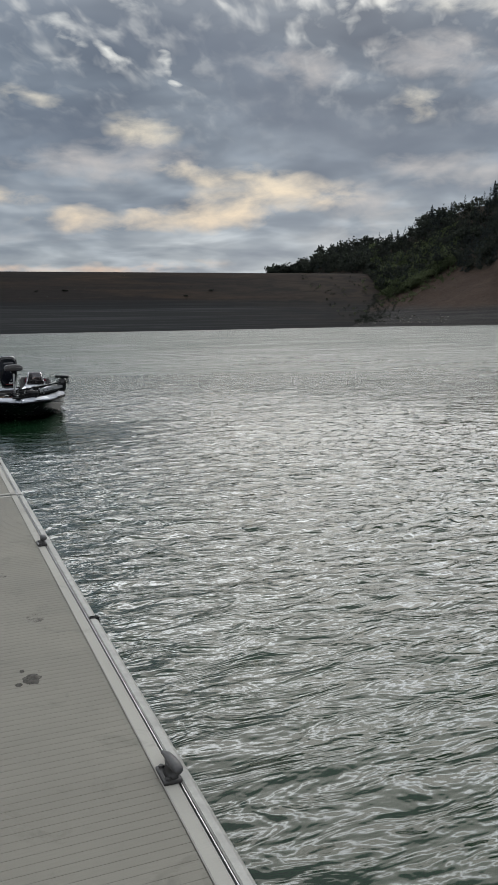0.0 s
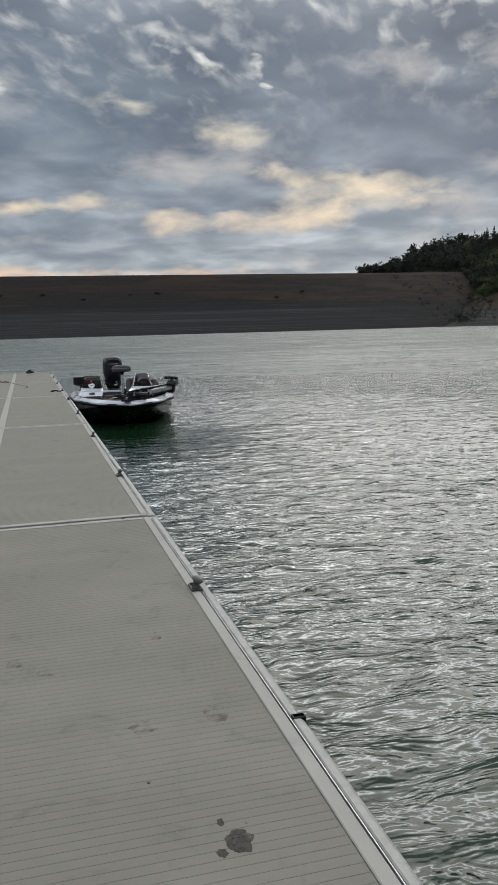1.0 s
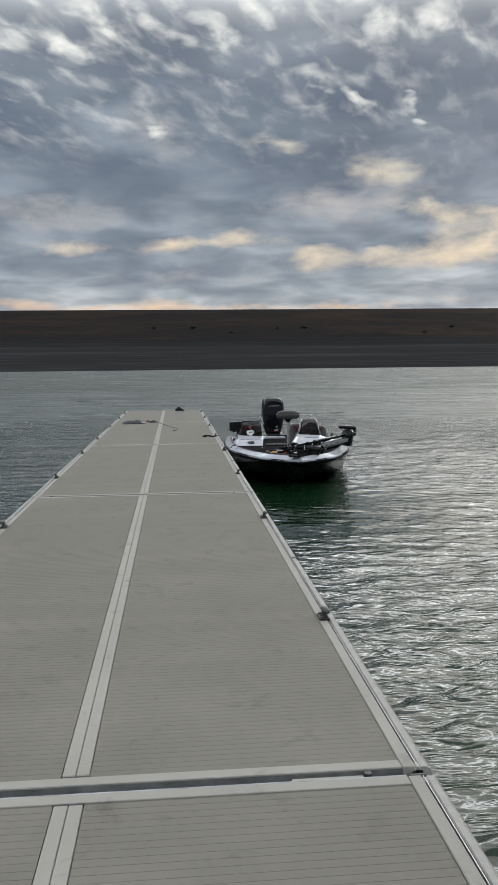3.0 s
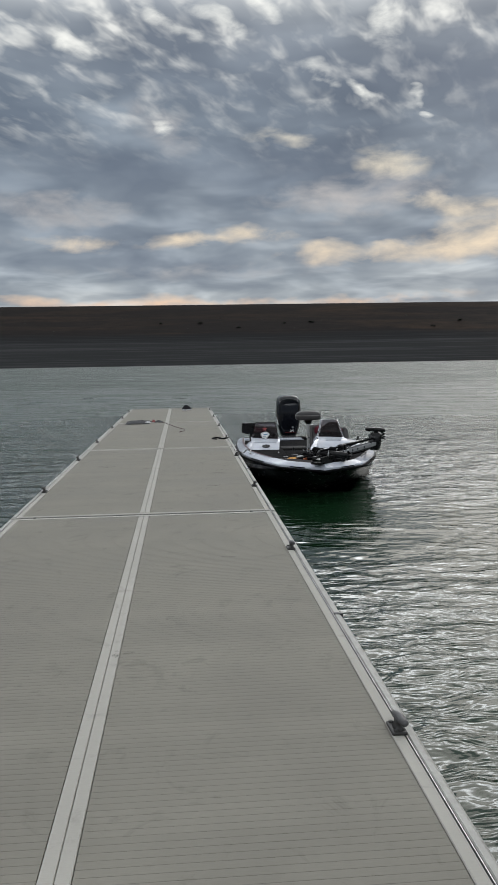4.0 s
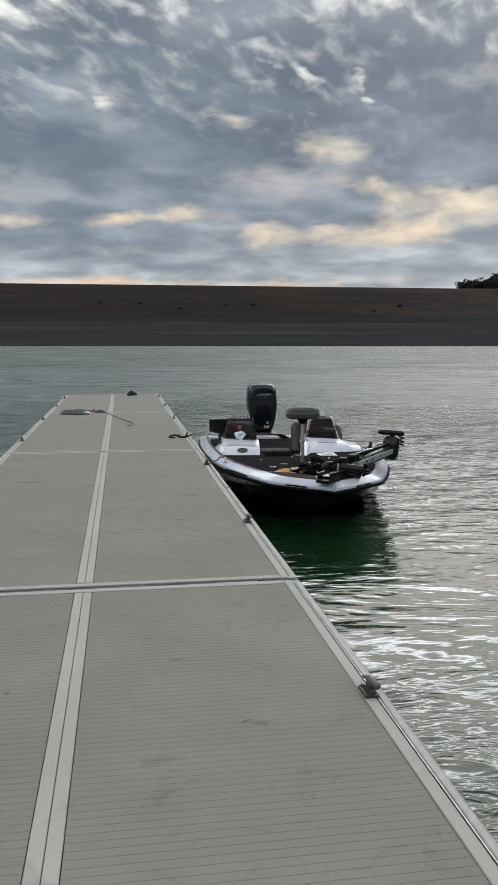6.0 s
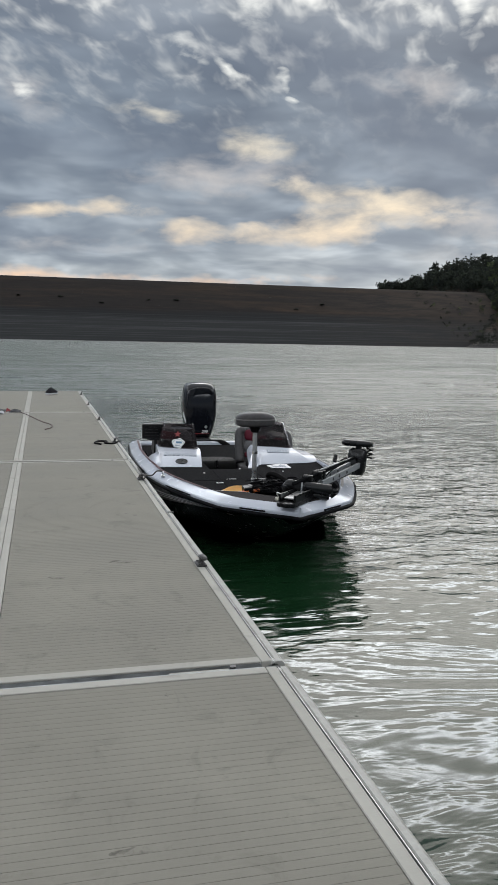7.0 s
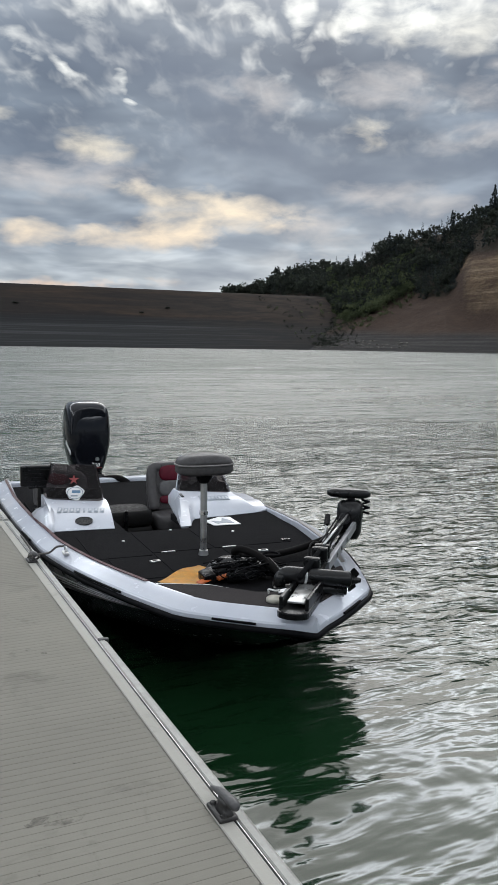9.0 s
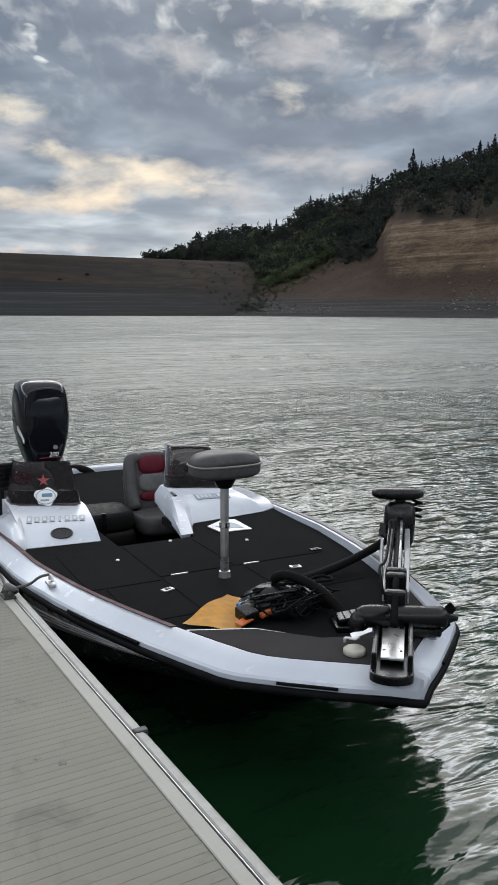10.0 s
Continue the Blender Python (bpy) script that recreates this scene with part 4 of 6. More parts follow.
def dock_section(y0, y1):
    g = 0.030  # half of the gap between sections
    a, b = y0 + g, y1 - g
    t = empty("dock_section", Matrix.Translation((0, 0, 0)), "floating dock section with grooved grey-beige planks and aluminium edge boards", "dock", "dock sections")
    for s in (1, -1):
        e = lambda d: MID + s * d
        lo_hi = lambda p, q: (min(e(p), e(q)), max(e(p), e(q)))
        long_board(t, "edge_board", *lo_hi(1.092, 1.1365), a, b, -0.06, 0.004, ALU, 0.003, "pale aluminium edge board")
        long_board(t, "track", *lo_hi(1.137, 1.150), a, b, -0.06, -0.010, DARK_METAL, 0, "dark slotted cleat track")
        long_board(t, "track_lip", *lo_hi(1.1425, 1.1455), a, b, -0.012, 0.0015, GALV, 0)
        bm = B()
        ring = [(1.1505, -0.13), (1.1505, -0.004), (1.155, 0.001), (1.176, 0.0), (1.188, -0.009), (OUT, -0.03), (OUT + 0.002, -0.08), (OUT - 0.006, -0.13)]
        loft(bm, [[(e(d), y, z) for d, z in ring] for y in np.linspace(a, b, 9)])
        part("bumper", bm, BUMPER, t, "worn grey vinyl bumper strip")
        mid = min(JOINTS + [(y0 + y1) / 2], key=lambda q: 0 if y0 < q < y1 and q in JOINTS else 1)
        part("bumper_joint", box(B(), (e(1.174), mid, -0.02), (0.046, 0.030, 0.05), 0.006), DARK_METAL, t)
        long_board(t, "side_beam", *lo_hi(1.07, 1.130), a, b, -0.30, -0.131, GALV, 0.004)
        long_board(t, "centre_board", *lo_hi(0.0012, 0.0450), a + 0.062, b - 0.062, -0.03, 0.0045, ALU, 0.003)
    for y, s in ((a, 1), (b, -1)):
        long_board(t, "end_board", MID - 1.090, MID + 1.090, *sorted((y, y + s * 0.050)), -0.005, 0.004, ALU, 0.002)
        part("centre_cap", box(B(), (MID, y + s * 0.054, -0.012), (0.100, 0.014, 0.028), 0.002), DARK_METAL, t, "dark cap at the end of the centre boards")
        long_board(t, "end_beam", MID - 1.12, MID + 1.12, *sorted((y + s * 0.002, y + s * 0.04)), -0.30, -0.006, GALV, 0)
        for d in (-1.02, 1.02):
            part("corner_cap", box(B(), (MID + d * 1.122, y + s * 0.02, -0.025), (0.06, 0.040, 0.05), 0.012), BUMPER, t)
    for x in (-1.9, -0.6):
        part("float", box(B(), (x, (a + b) / 2, -0.46), (1.0, b - a - 0.3, 0.28), 0.04), FLOAT, t)
    # planks last
    lo, hi = a + 0.054, b - 0.054
    n = int(round((hi - lo) / (4 * RIB)))
    pitch = (hi - lo) / n
    for xc in (MID + 0.048 + PANEL / 2, MID - 0.048 - PANEL / 2):
        for k in range(n):
            o = new("plank", PLANK_MESH)
            o.parent = t
            o.location = (xc, lo + k * pitch, 0.0)
            o.scale = (1, pitch / (4 * RIB), 1)
    for s, ys in ((1, CLEATS_RIGHT), (-1, CLEATS_LEFT)):
        for y in ys:
            if y0 < y < y1:
                c = new("cleat", CLEAT_MESH)
                c.parent = t
                c.location = (MID + s * 1.130, y, 0.004)
                c.scale = (s, 1, 1)
                c["label"] = "weathered cast dock cleat"
                o = new("horn", HORN_MESH)
                o.parent = c
                o["label"] = "grey worn horn"
                for d in (-0.048, 0.048):
                    o = new("bolt", BOLT_MESH)
                    o.parent = c
                    o.location = (-0.022, d * 0.8, 0.010)
    return t


DOCKS = [dock_section(y0, y1) for y0, y1 in zip(SEAMS, SEAMS[1:])]


def seam_hinge(y, owner):
    """Steel rods and hinge sleeves in the gap between two sections."""
    t = new("hinge")
    t.parent = owner
    t.location = (MID, y, -0.02)
    t["label"] = "steel hinge rod with sleeves"
    part("rod", cyl(B(), (-1.09, -0.020, 0.016), (1.09, -0.020, 0.016), 0.0055, seg=8), GALV, t, "bright steel rod")
    for x, w in ((0.83, 0.24), (-0.83, 0.24)):
        part("sleeve", box(B(), (x, -0.010, 0.010), (w, 0.022, 0.018), 0.005), ALU, t)
    for x in (0.965, -0.965):
        part("pin", cyl(B(), (x, -0.004, -0.02), (x, -0.004, 0.028), 0.013, seg=8), DARK_METAL, t)
    for x in (1.135, -1.135):
        part("end_link", box(B(), (x, 0.0, -0.004), (0.07, 0.022, 0.03), 0.008), DARK_METAL, t)


for y, owner in zip(SEAMS[1:-1], DOCKS):
    seam_hinge(y, owner)


# centre and half size of old smudges
SMUDGES = [
    (-0.349, 3.946, 0.05, 0.07), (-0.580, 3.92, 0.06, 0.05), (-0.432, 4.69, 0.03, 0.05), (-0.987, 4.582, 0.04, 0.05), (-0.877, 4.454, 0.04, 0.04),
    (-0.404, 3.346, 0.01, 0.015), (-0.575, 14.64, 0.1, 0.035), (-0.577, 13.272, 0.015, 0.02), (-0.598, 12.819, 0.012, 0.02), (-0.663, 14.429, 0.012, 0.015),
    (-0.46, 14.929, 0.012, 0.012), (-0.597, 11.333, 0.07, 0.03), (-0.791, 11.928, 0.09, 0.02), (-1.501, 11.715, 0.02, 0.03), (-1.011, 9.992, 0.012, 0.015),
    (-0.952, 14.386, 0.07, 0.03), (-1.926, 16.513, 0.14, 0.07), (-0.428, 15.95, 0.02, 0.02), (-0.371, 15.893, 0.02, 0.03), (-1.243, 9.485, 0.022, 0.05),
    (-1.13, 9.50, 0.1, 0.012),]


def stain(x, y, rx, ry, seed, name, mat, label):
    """A thin dried splash or smudge with a ragged edge."""
    n = 44
    bm = B()
    rim = []
    for k in range(n):
        a = 2 * math.pi * k / n
        f = 0.85 + 0.32 * noise.noise(Vector((1.6 * math.cos(a) + seed * 3.1, 1.6 * math.sin(a), seed))) + 0.12 * noise.noise(Vector((7 * math.cos(a), 7 * math.sin(a), seed)))
        rim.append(bm.verts.new((f * rx * math.cos(a), f * ry * math.sin(a), 0.0)))
    mid = [bm.verts.new((v.co.x * 0.55, v.co.y * 0.55, 0.0016)) for v in rim]
    top = bm.verts.new((0, 0, 0.002))
    for k in range(n):
        bm.faces.new((rim[k], rim[(k + 1) % n], mid[(k + 1) % n], mid[k]))
        bm.faces.new((mid[k], mid[(k + 1) % n], top))
    ob = part(name, bm, mat, None)
    ob.location = (x, y, 0.0007 if abs(x - MID) > 0.045 else 0.0052)
    tagged(ob, label, "stain", name.replace("_", " ") + "s")


def blotch(name, color, cover):
    """Dirt that lets the planks show through in places."""
    m = Mat(name, 0.85)
    n = m.noise(m.coords(), 38, 5, 0.7)
    m.color(m.mix(m.ramp(n, [(0.35, 0.0), (0.65, 1.0)]), color, tuple(v * 1.6 for v in color)))
    n2 = m.noise(m.coords(), 13, 6, 0.7, 0.5)
    m.L(m.ramp(n2, [(0.58 - cover * 0.4, 0.0), (0.88 - cover * 0.4, 1.0)]), m.b.inputs["Alpha"])
    return m.m


MUD, SMUDGE = blotch("dried_mud", (0.030, 0.027, 0.022), 0.85), blotch("grey_smudge", (0.105, 0.097, 0.083), 0.30)
stain(-0.440, 3.270, 0.040, 0.055, 3, "mud_splash", MUD, "dark dried mud splash on the planks")
stain(-0.492, 3.238, 0.016, 0.022, 4, "mud_splash", MUD, "dark dried mud splash on the planks")
stain(-0.468, 3.36, 0.010, 0.020, 5, "mud_splash", MUD, "dark dried mud splash on the planks")
stain(-0.617, 3.60, 0.006, 0.009, 6, "mud_speck", DARK_METAL, "tiny black speck on the planks")
for k, (x, y, rx, ry) in enumerate(SMUDGES):
    stain(x, y, rx, ry, 11 + k, "smudge", SMUDGE, "faint dark smudge on the grooved planks")

# ---- bass boat ----
BOAT = empty("bass_boat", pose(0.840, 15.68, LEVEL, 0, 0, -3.0), "white and black bass boat with charcoal carpet tied to the dock", "boat")
HALF = [(-0.012, 0.0), (0, 0.02), (0.06, 0.09), (0.15, 0.22), (0.28, 0.38), (0.40, 0.515), (0.46, 0.56), (0.60, 0.62), (0.82, 0.705), (1.2, 0.83), (1.6, 0.925), (2.0, 0.985), (2.8, 1.03), (4.0, 1.045), (5.1, 1.01)]
RAIL = [(0, 0.475), (0.5, 0.482), (1.2, 0.475), (2.4, 0.45), (3.6, 0.40), (5.1, 0.36)]
DECK = 0.42


def half(v):
    return curve(HALF, v)


def rail(v):
    return curve(RAIL, v)


def inner(v):
    """Half width to the inner edge of the white cap."""
    if v < 0.10:
        return 0.0
    return max(0.0, min(half(v) - 0.125, (v - 0.10) * 1.35))


STATIONS = [-0.012, 0, 0.03, 0.06, 0.10, 0.13, 0.17, 0.22, 0.28, 0.34, 0.40, 0.43, 0.46, 0.52, 0.60, 0.7, 0.82, 0.95, 1.1, 1.3, 1.5, 1.75, 2.0, 2.3, 2.6, 3.0, 3.5, 4.0, 4.5, 5.1]
KEEL = [(0, 0.372), (0.25, 0.30), (0.6, 0.14), (1.2, -0.08), (2.5, -0.16), (5.1, -0.2)]
CHINE_Z = [(0, 0.375), (0.4, 0.33), (1.0, 0.20), (2.0, 0.05), (3.5, 0.0), (5.1, -0.02)]


def hull_side(v, t):
    """A point of the hull between rub rail (0) and chine (1)."""
    w, zr = half(v) - 0.012, rail(v) - 0.10
    wc, zc = half(v) * (0.52 + 0.40 * min(1, v / 1.8)), min(curve(CHINE_Z, v), zr - 0.03)
    bow = 0.03 * math.sin(math.pi * t)
    return w + (wc - w) * t - bow * (0.4 if v < 1 else 0.1), zr + (zc - zr) * t


HULL_T = (0, 0.25, 0.5, 0.75, 1.0)


def hull_face(v, t):
    """A point on the flat strips that make up the hull's side."""
    x = [hull_side(v, q)[0] for q in HULL_T]
    z = [hull_side(v, q)[1] for q in HULL_T]
    return float(np.interp(t, HULL_T, x)), float(np.interp(t, HULL_T, z))


def build_hull():
    rings = []
    for v in STATIONS[4:]:
        side = [hull_side(v, t) for t in HULL_T]
        k = (half(v) * 0.05, min(curve(KEEL, v), side[-1][1] - 0.01))
        pts = side + [((side[-1][0] + k[0]) / 2, (side[-1][1] + k[1]) / 2 - 0.01), k]
        rings.append([(x, v, z) for x, z in pts] + [(-x, v, z) for x, z in pts[::-1]])
    bm = B()
    loft(bm, rings, closed=False)
    part("hull", bm, HULL, BOAT, "gloss black lower hull", smooth=True)
    # white cap over the gunwale
    bm = B()
    prof_rings = []
    for v in STATIONS:
        w, r, i = half(v), rail(v), inner(v)
        i2 = max(0.0, i - 0.012)
        o = max(w - 0.012 * min(1, w / 0.1), i)
        prof_rings.append([(w - 0.004, r - 0.075), (w - 0.004, r - 0.050), (o, r - 0.040), (o + (i - o) * 0.5, r - 0.017),
                           (o + (i - o) * 0.88, r + 0.001), (i, r + 0.003), (i2, r - 0.006), (max(0.0, i2 - 0.012), DECK - 0.06 if v > 0.8 else r - 0.03)])
    for s in (1, -1):
        loft(bm, [[(s * x, v, z) for x, z in ring] for v, ring in zip(STATIONS, prof_rings)], closed=False)
    bmesh.ops.remove_doubles(bm, verts=bm.verts[:], dist=0.0015)
    cap = part("gunwale", bm, GEL, BOAT, "white flaked gelcoat gunwale cap", smooth=True)
    cap.data.set_sharp_from_angle(angle=radians(22))
    # black rub rail
    bm = B()
    line = [(-half(v) - 0.001, v, rail(v) - 0.082) for v in STATIONS[:0:-1]] + [(0, -0.016, rail(0) - 0.082)] + [(half(v) + 0.001, v, rail(v) - 0.082) for v in STATIONS[1:]]
    pipe(bm, line, 0.0155, 8, 1)
    part("rub_rail", bm, RUBBER, BOAT, "black rubber rub rail", smooth=True)
    # maroon line along the inner edge
    for s in (-1, 1):
        bm = B()
        vs = [v for v in STATIONS if v >= 0.82]
        loft(bm, [[(s * (inner(v) + 0.020), v, rail(v) + 0.0035), (s * (inner(v) + 0.020), v, rail(v) + 0.0065), (s * (inner(v) - 0.004), v, rail(v) + 0.0065), (s * (inner(v) - 0.004), v, rail(v) - 0.002)] for v in vs])
        part("stripe", bm, MAROON if s < 0 else VINYL_PALE, BOAT, "thin maroon stripe" if s < 0 else "thin grey stripe")
        # pale pin stripes on the hull side
        for t0, wd, mat in ((0.22, 0.035, STRIPE), (0.30, 0.022, STRIPE), (0.37, 0.018, STRIPE), (0.42, 0.07, VINYL_PALE)):
            bm = B()
            rings = []
            for v in [q for q in STATIONS if 0.6 <= q <= 4.5]:
                grow = min(1.0, (v - 0.55) / 1.2)
                lift = 0.10 * (1 - min(1.0, (v - 0.6) / 1.4)) ** 2
                a, b = hull_face(v, t0 - lift), hull_face(v, t0 - lift + wd * grow)
                rings.append([(s * (a[0] + 0.008), v, a[1]), (s * (b[0] + 0.008), v, b[1]), (s * (b[0] - 0.004), v, b[1]), (s * (a[0] - 0.004), v, a[1])])
            loft(bm, rings)
            part("hull_stripe", bm, mat, BOAT, "silver-grey hull stripe")
    # registration shown as plain bars
    for k in range(7):
        v = 1.42 + 0.075 * k + (0.05 if k > 1 else 0) + (0.05 if k > 5 else 0)
        a, b = hull_face(v, 0.05), hull_face(v, 0.17)
        bm = B()
        d = 0.05
        a2, b2 = hull_face(v + d, 0.05), hull_face(v + d, 0.17)
        loft(bm, [[(-(p[0] + o), vv, p[1]) for p, vv in ((a, v), (a2, v + d), (b2, v + d), (b, v))] for o in (-0.004, 0.005)])
        part("lettering_bar", bm, VINYL_PALE, BOAT)
    # rub rail drain strips
    for v0, v1 in ((0.16, 0.30), (0.86, 1.36), (2.30, 2.62)):
        for s in (-1, 1):
            bm = B()
            pipe(bm, [(s * (half(v) + 0.004), v, rail(v) - 0.055) for v in np.linspace(v0, v1, 6)], 0.007, 6, 1)
            part("fender_strip", bm, RUBBER, BOAT)


build_hull()


def deck_outline(v0, v1, n=12):
    vs = np.linspace(v0, v1, n)
    return [(-(inner(v) - 0.02), v) for v in vs] + [(inner(v) - 0.02, v) for v in vs[::-1]]


def build_decks():
    o = deck_outline(0.42, 2.22, 16)
    part("front_deck", prism(B(), o, DECK - 0.05, DECK, 0.006), CARPET, BOAT, "charcoal carpeted casting deck")
    for s, ua in ((-1, 0.35), (1, 0.12)):
        o = [(s * ua, 2.221)] + [(s * (inner(v) - 0.02), v) for v in np.linspace(2.221, 3.6, 8)] + [(s * 0.72, 3.6), (s * 0.72, 2.75), (s * ua, 2.75)]
        part("side_deck", prism(B(), o, DECK - 0.05, DECK - 0.002, 0.004), CARPET, BOAT)
    o = [(-(inner(v) - 0.02), v) for v in np.linspace(3.61, 4.95, 8)] + [((inner(v) - 0.02), v) for v in np.linspace(4.95, 3.61, 8)]
    part("rear_deck", prism(B(), o, 0.24, 0.31, 0.01), CARPET, BOAT, "charcoal carpeted rear deck")
    part("cockpit_floor", box(B(), (0, 2.9, 0.05), (1.7, 1.5, 0.04), 0.004), CARPET, BOAT)
    part("cockpit_front", box(B(), (0, 2.205, 0.22), (1.7, 0.02, 0.30), 0.004), CARPET, BOAT)
    part("cockpit_rear", box(B(), (0, 3.60, 0.17), (1.7, 0.02, 0.24), 0.004), CARPET, BOAT)
    # hatch lids lie a little proud, with open joints between them
    for x0, x1, v0, v1 in ((-0.34, 0.06, 1.60, 2.19), (0.075, 0.62, 1.60, 2.16), (-0.72, -0.355, 1.55, 2.16), (-0.34, 0.10, 1.12, 1.585), (0.115, 0.56, 1.12, 1.585), (-0.64, -0.355, 1.06, 1.535)):
        part("hatch_lid", box(B(), ((x0 + x1) / 2, (v0 + v1) / 2, DECK + 0.001), (x1 - x0, v1 - v0, 0.006), 0.0025, 1), CARPET, BOAT)
    for x, v, a in ((-0.384, 1.39, 20), (0.339, 1.42, -10), (0.598, 1.64, 0)):
        l = part("latch", box(B(), (0, 0, 0.004), (0.062, 0.036, 0.008), 0.003), STEEL if x < 0.5 else BLACK, BOAT, "small steel hatch latch")
        l.matrix_basis = pose(x, v, DECK + 0.004, 0, 0, a)
        part("latch_grip", box(B(), (0, 0, 0.009), (0.03, 0.016, 0.004), 0.001), BLACK, l)
    for x, v in ((-0.055, 2.17), (-0.445, 1.95), (0.349, 1.99)):
        part("snap", cyl(B(), (x, v, DECK), (x, v, DECK + 0.010), 0.011, 0.009, 10), WHITE_MARK, BOAT)
    for x, v in ((-0.24, 1.59), (0.17, 1.59)):
        part("hinge_plate", box(B(), (x, v, DECK + 0.005), (0.09, 0.012, 0.008), 0.002), STEEL, BOAT)
    # raised bow panel with a notch for the pedal
    o = [(-0.30, 0.66), (-0.545, 0.765)] + [(-(inner(v) - 0.012), v) for v in np.linspace(0.74, 0.15, 12)] + [((inner(v) - 0.012), v) for v in np.linspace(0.15, 0.74, 12)] + [(0.545, 0.765), (0.36, 0.66), (0.17, 0.45), (0.0, 0.405), (-0.12, 0.45)]
    part("bow_panel", prism(B(), o, DECK - 0.03, rail(0.4) + 0.001, 0.008), CARPET_BROWN, BOAT, "grey-brown carpeted bow panel")
    bm = B()
    pipe(bm, [(-0.55, 0.775, 0.474), (-0.30, 0.668, 0.474), (-0.12, 0.458, 0.474), (0.0, 0.412, 0.474), (0.17, 0.458, 0.474)], 0.006, 6, 1)
    part("panel_edge", bm, WHITE_MARK, BOAT, "white edge trim")
    part("recess_trim", prism(B(), [(-0.02, 0.385), (0.17, 0.428), (0.19, 0.475), (0.0, 0.435)], DECK + 0.01, rail(0.4) + 0.006, 0.003), GEL, BOAT, "white moulded recess edge")
    # sticker on the deck, plain shapes
    st = part("deck_sticker", prism(B(), [(0.268, 2.36), (0.287, 2.206), (0.488, 2.19), (0.496, 2.44), (0.424, 2.472)], DECK + 0.004, DECK + 0.0085), WHITE_MARK, BOAT, "white sticker with a grey emblem")
    part("emblem", prism(B(), [(0.31, 2.34), (0.33, 2.24), (0.40, 2.26), (0.45, 2.22), (0.455, 2.32), (0.42, 2.41), (0.38, 2.31)], DECK + 0.008, DECK + 0.0105), INK, st)


build_decks()


def console(ribs, back, shell, crown, letters, overhang=False):
    """Moulded console: a sloped white face over ribs from deck to brow, a smoked screen with a dark base, lettering as bars."""
    rings = []
    for low, high in ribs:
        low, high = Vector(low), Vector(high)
        foot = (low.z - 0.04, high.z - 0.05) if overhang else (0.10, 0.10)
        ring = [(low.x + (0.02 if overhang else 0.0), low.y + 0.02, foot[0])]
        ring += [low.lerp(high, f) + Vector((0, 0, 0.022 * math.sin(math.pi * f))) for f in (0.0, 0.12, 0.3, 0.5, 0.7, 0.88, 1.0)]
        ring += [(high.x, high.y + 0.03, high.z + 0.008), (high.x, back, high.z + 0.008), (high.x, back, foot[1])]
        rings.append(ring)
    body = part("console", loft(B(), rings), GEL, BOAT, "white moulded console", smooth=True)
    body.data.set_sharp_from_angle(angle=radians(38))

    def face(u, f):
        """Place on the face at a share f of the way up, and its tilt."""
        lo = [curve([(r[0][0], r[0][i]) for r in ribs], u) for i in range(3)]
        hi = [curve([(r[0][0], r[1][i]) for r in ribs], u) for i in range(3)]
        p = Vector(lo).lerp(Vector(hi), f) + Vector((0, 0, 0.022 * math.sin(math.pi * f) + 0.003))
        tilt = math.atan2(hi[2] - lo[2] + 0.069 * math.cos(math.pi * f), hi[1] - lo[1])
        yaw = math.atan2(ribs[-1][1][1] - ribs[0][1][1], ribs[-1][1][0] - ribs[0][1][0])
        return Matrix.Translation(p) @ Matrix.Rotation(yaw, 4, "Z") @ Matrix.Rotation(tilt, 4, "X")

    # smoked wind screen: rises from the shell line and narrows towards the crown
    cu = sum(p[0] for p in shell) / len(shell)
    top_u, top_v, top_z, squeeze = crown
    bm = B()
    for o in (0.0, 0.006):
        rows = []
        for f, lean in ((-0.02, 0.0), (0.45, 0.38), (0.85, 0.80), (0.96, 0.95), (1.0, 1.06)):
            k = 1 + (squeeze - 1) * f
            rows.append([((cu + (top_u - cu) * f) + (u - cu) * (k + o * 3), v + top_v * lean - o, z + (top_z - z) * f) for u, v, z in shell])
        loft(bm, rows, closed=False)
    scr = part("windscreen", bm, GLASS, body, "smoked acrylic windscreen", smooth=True)
    scr.visible_shadow = False
    front = shell[1:-1]
    strip = [[(cu + (u - cu) * 0.95, v + 0.025 + 0.03 * q, z + 0.01 + 0.075 * q) for u, v, z in front] for q in (0, 1)]
    bm = B()
    loft(bm, [strip[0], strip[1], [(u, v + 0.012, z) for u, v, z in strip[1]], [(u, v + 0.012, z) for u, v, z in strip[0]]], closed=False)
    part("screen_base", bm, BLACK, body, "dark strip behind the screen")
    mid_v = sum(p[1] for p in front) / len(front)
    part("dashboard", box(B(), (cu, (mid_v + back) / 2 + 0.03, front[0][2] + 0.012), (abs(front[-1][0] - front[0][0]) * 0.8, back - mid_v - 0.10, 0.03), 0.008), BLACK, body)
    # brand lettering as plain bars
    u0, u1, f = letters
    for i in range(8):
        u = u0 + (u1 - u0) * i / 7
        w = (u1 - u0) / 7 * (0.74 if i != 4 else 0.32)
        h = 0.085 if i == 0 else 0.066
        m = face(u, f)
        part("lettering_bar", box(B(), (0, 0, 0), (w, h, 0.004), 0, 2, m), INK, body)
        part("lettering_gap", box(B(), (0, 0, 0.002), (w * 0.5, h * 0.55, 0.004), 0, 2, m), GEL, body)
    return body, face


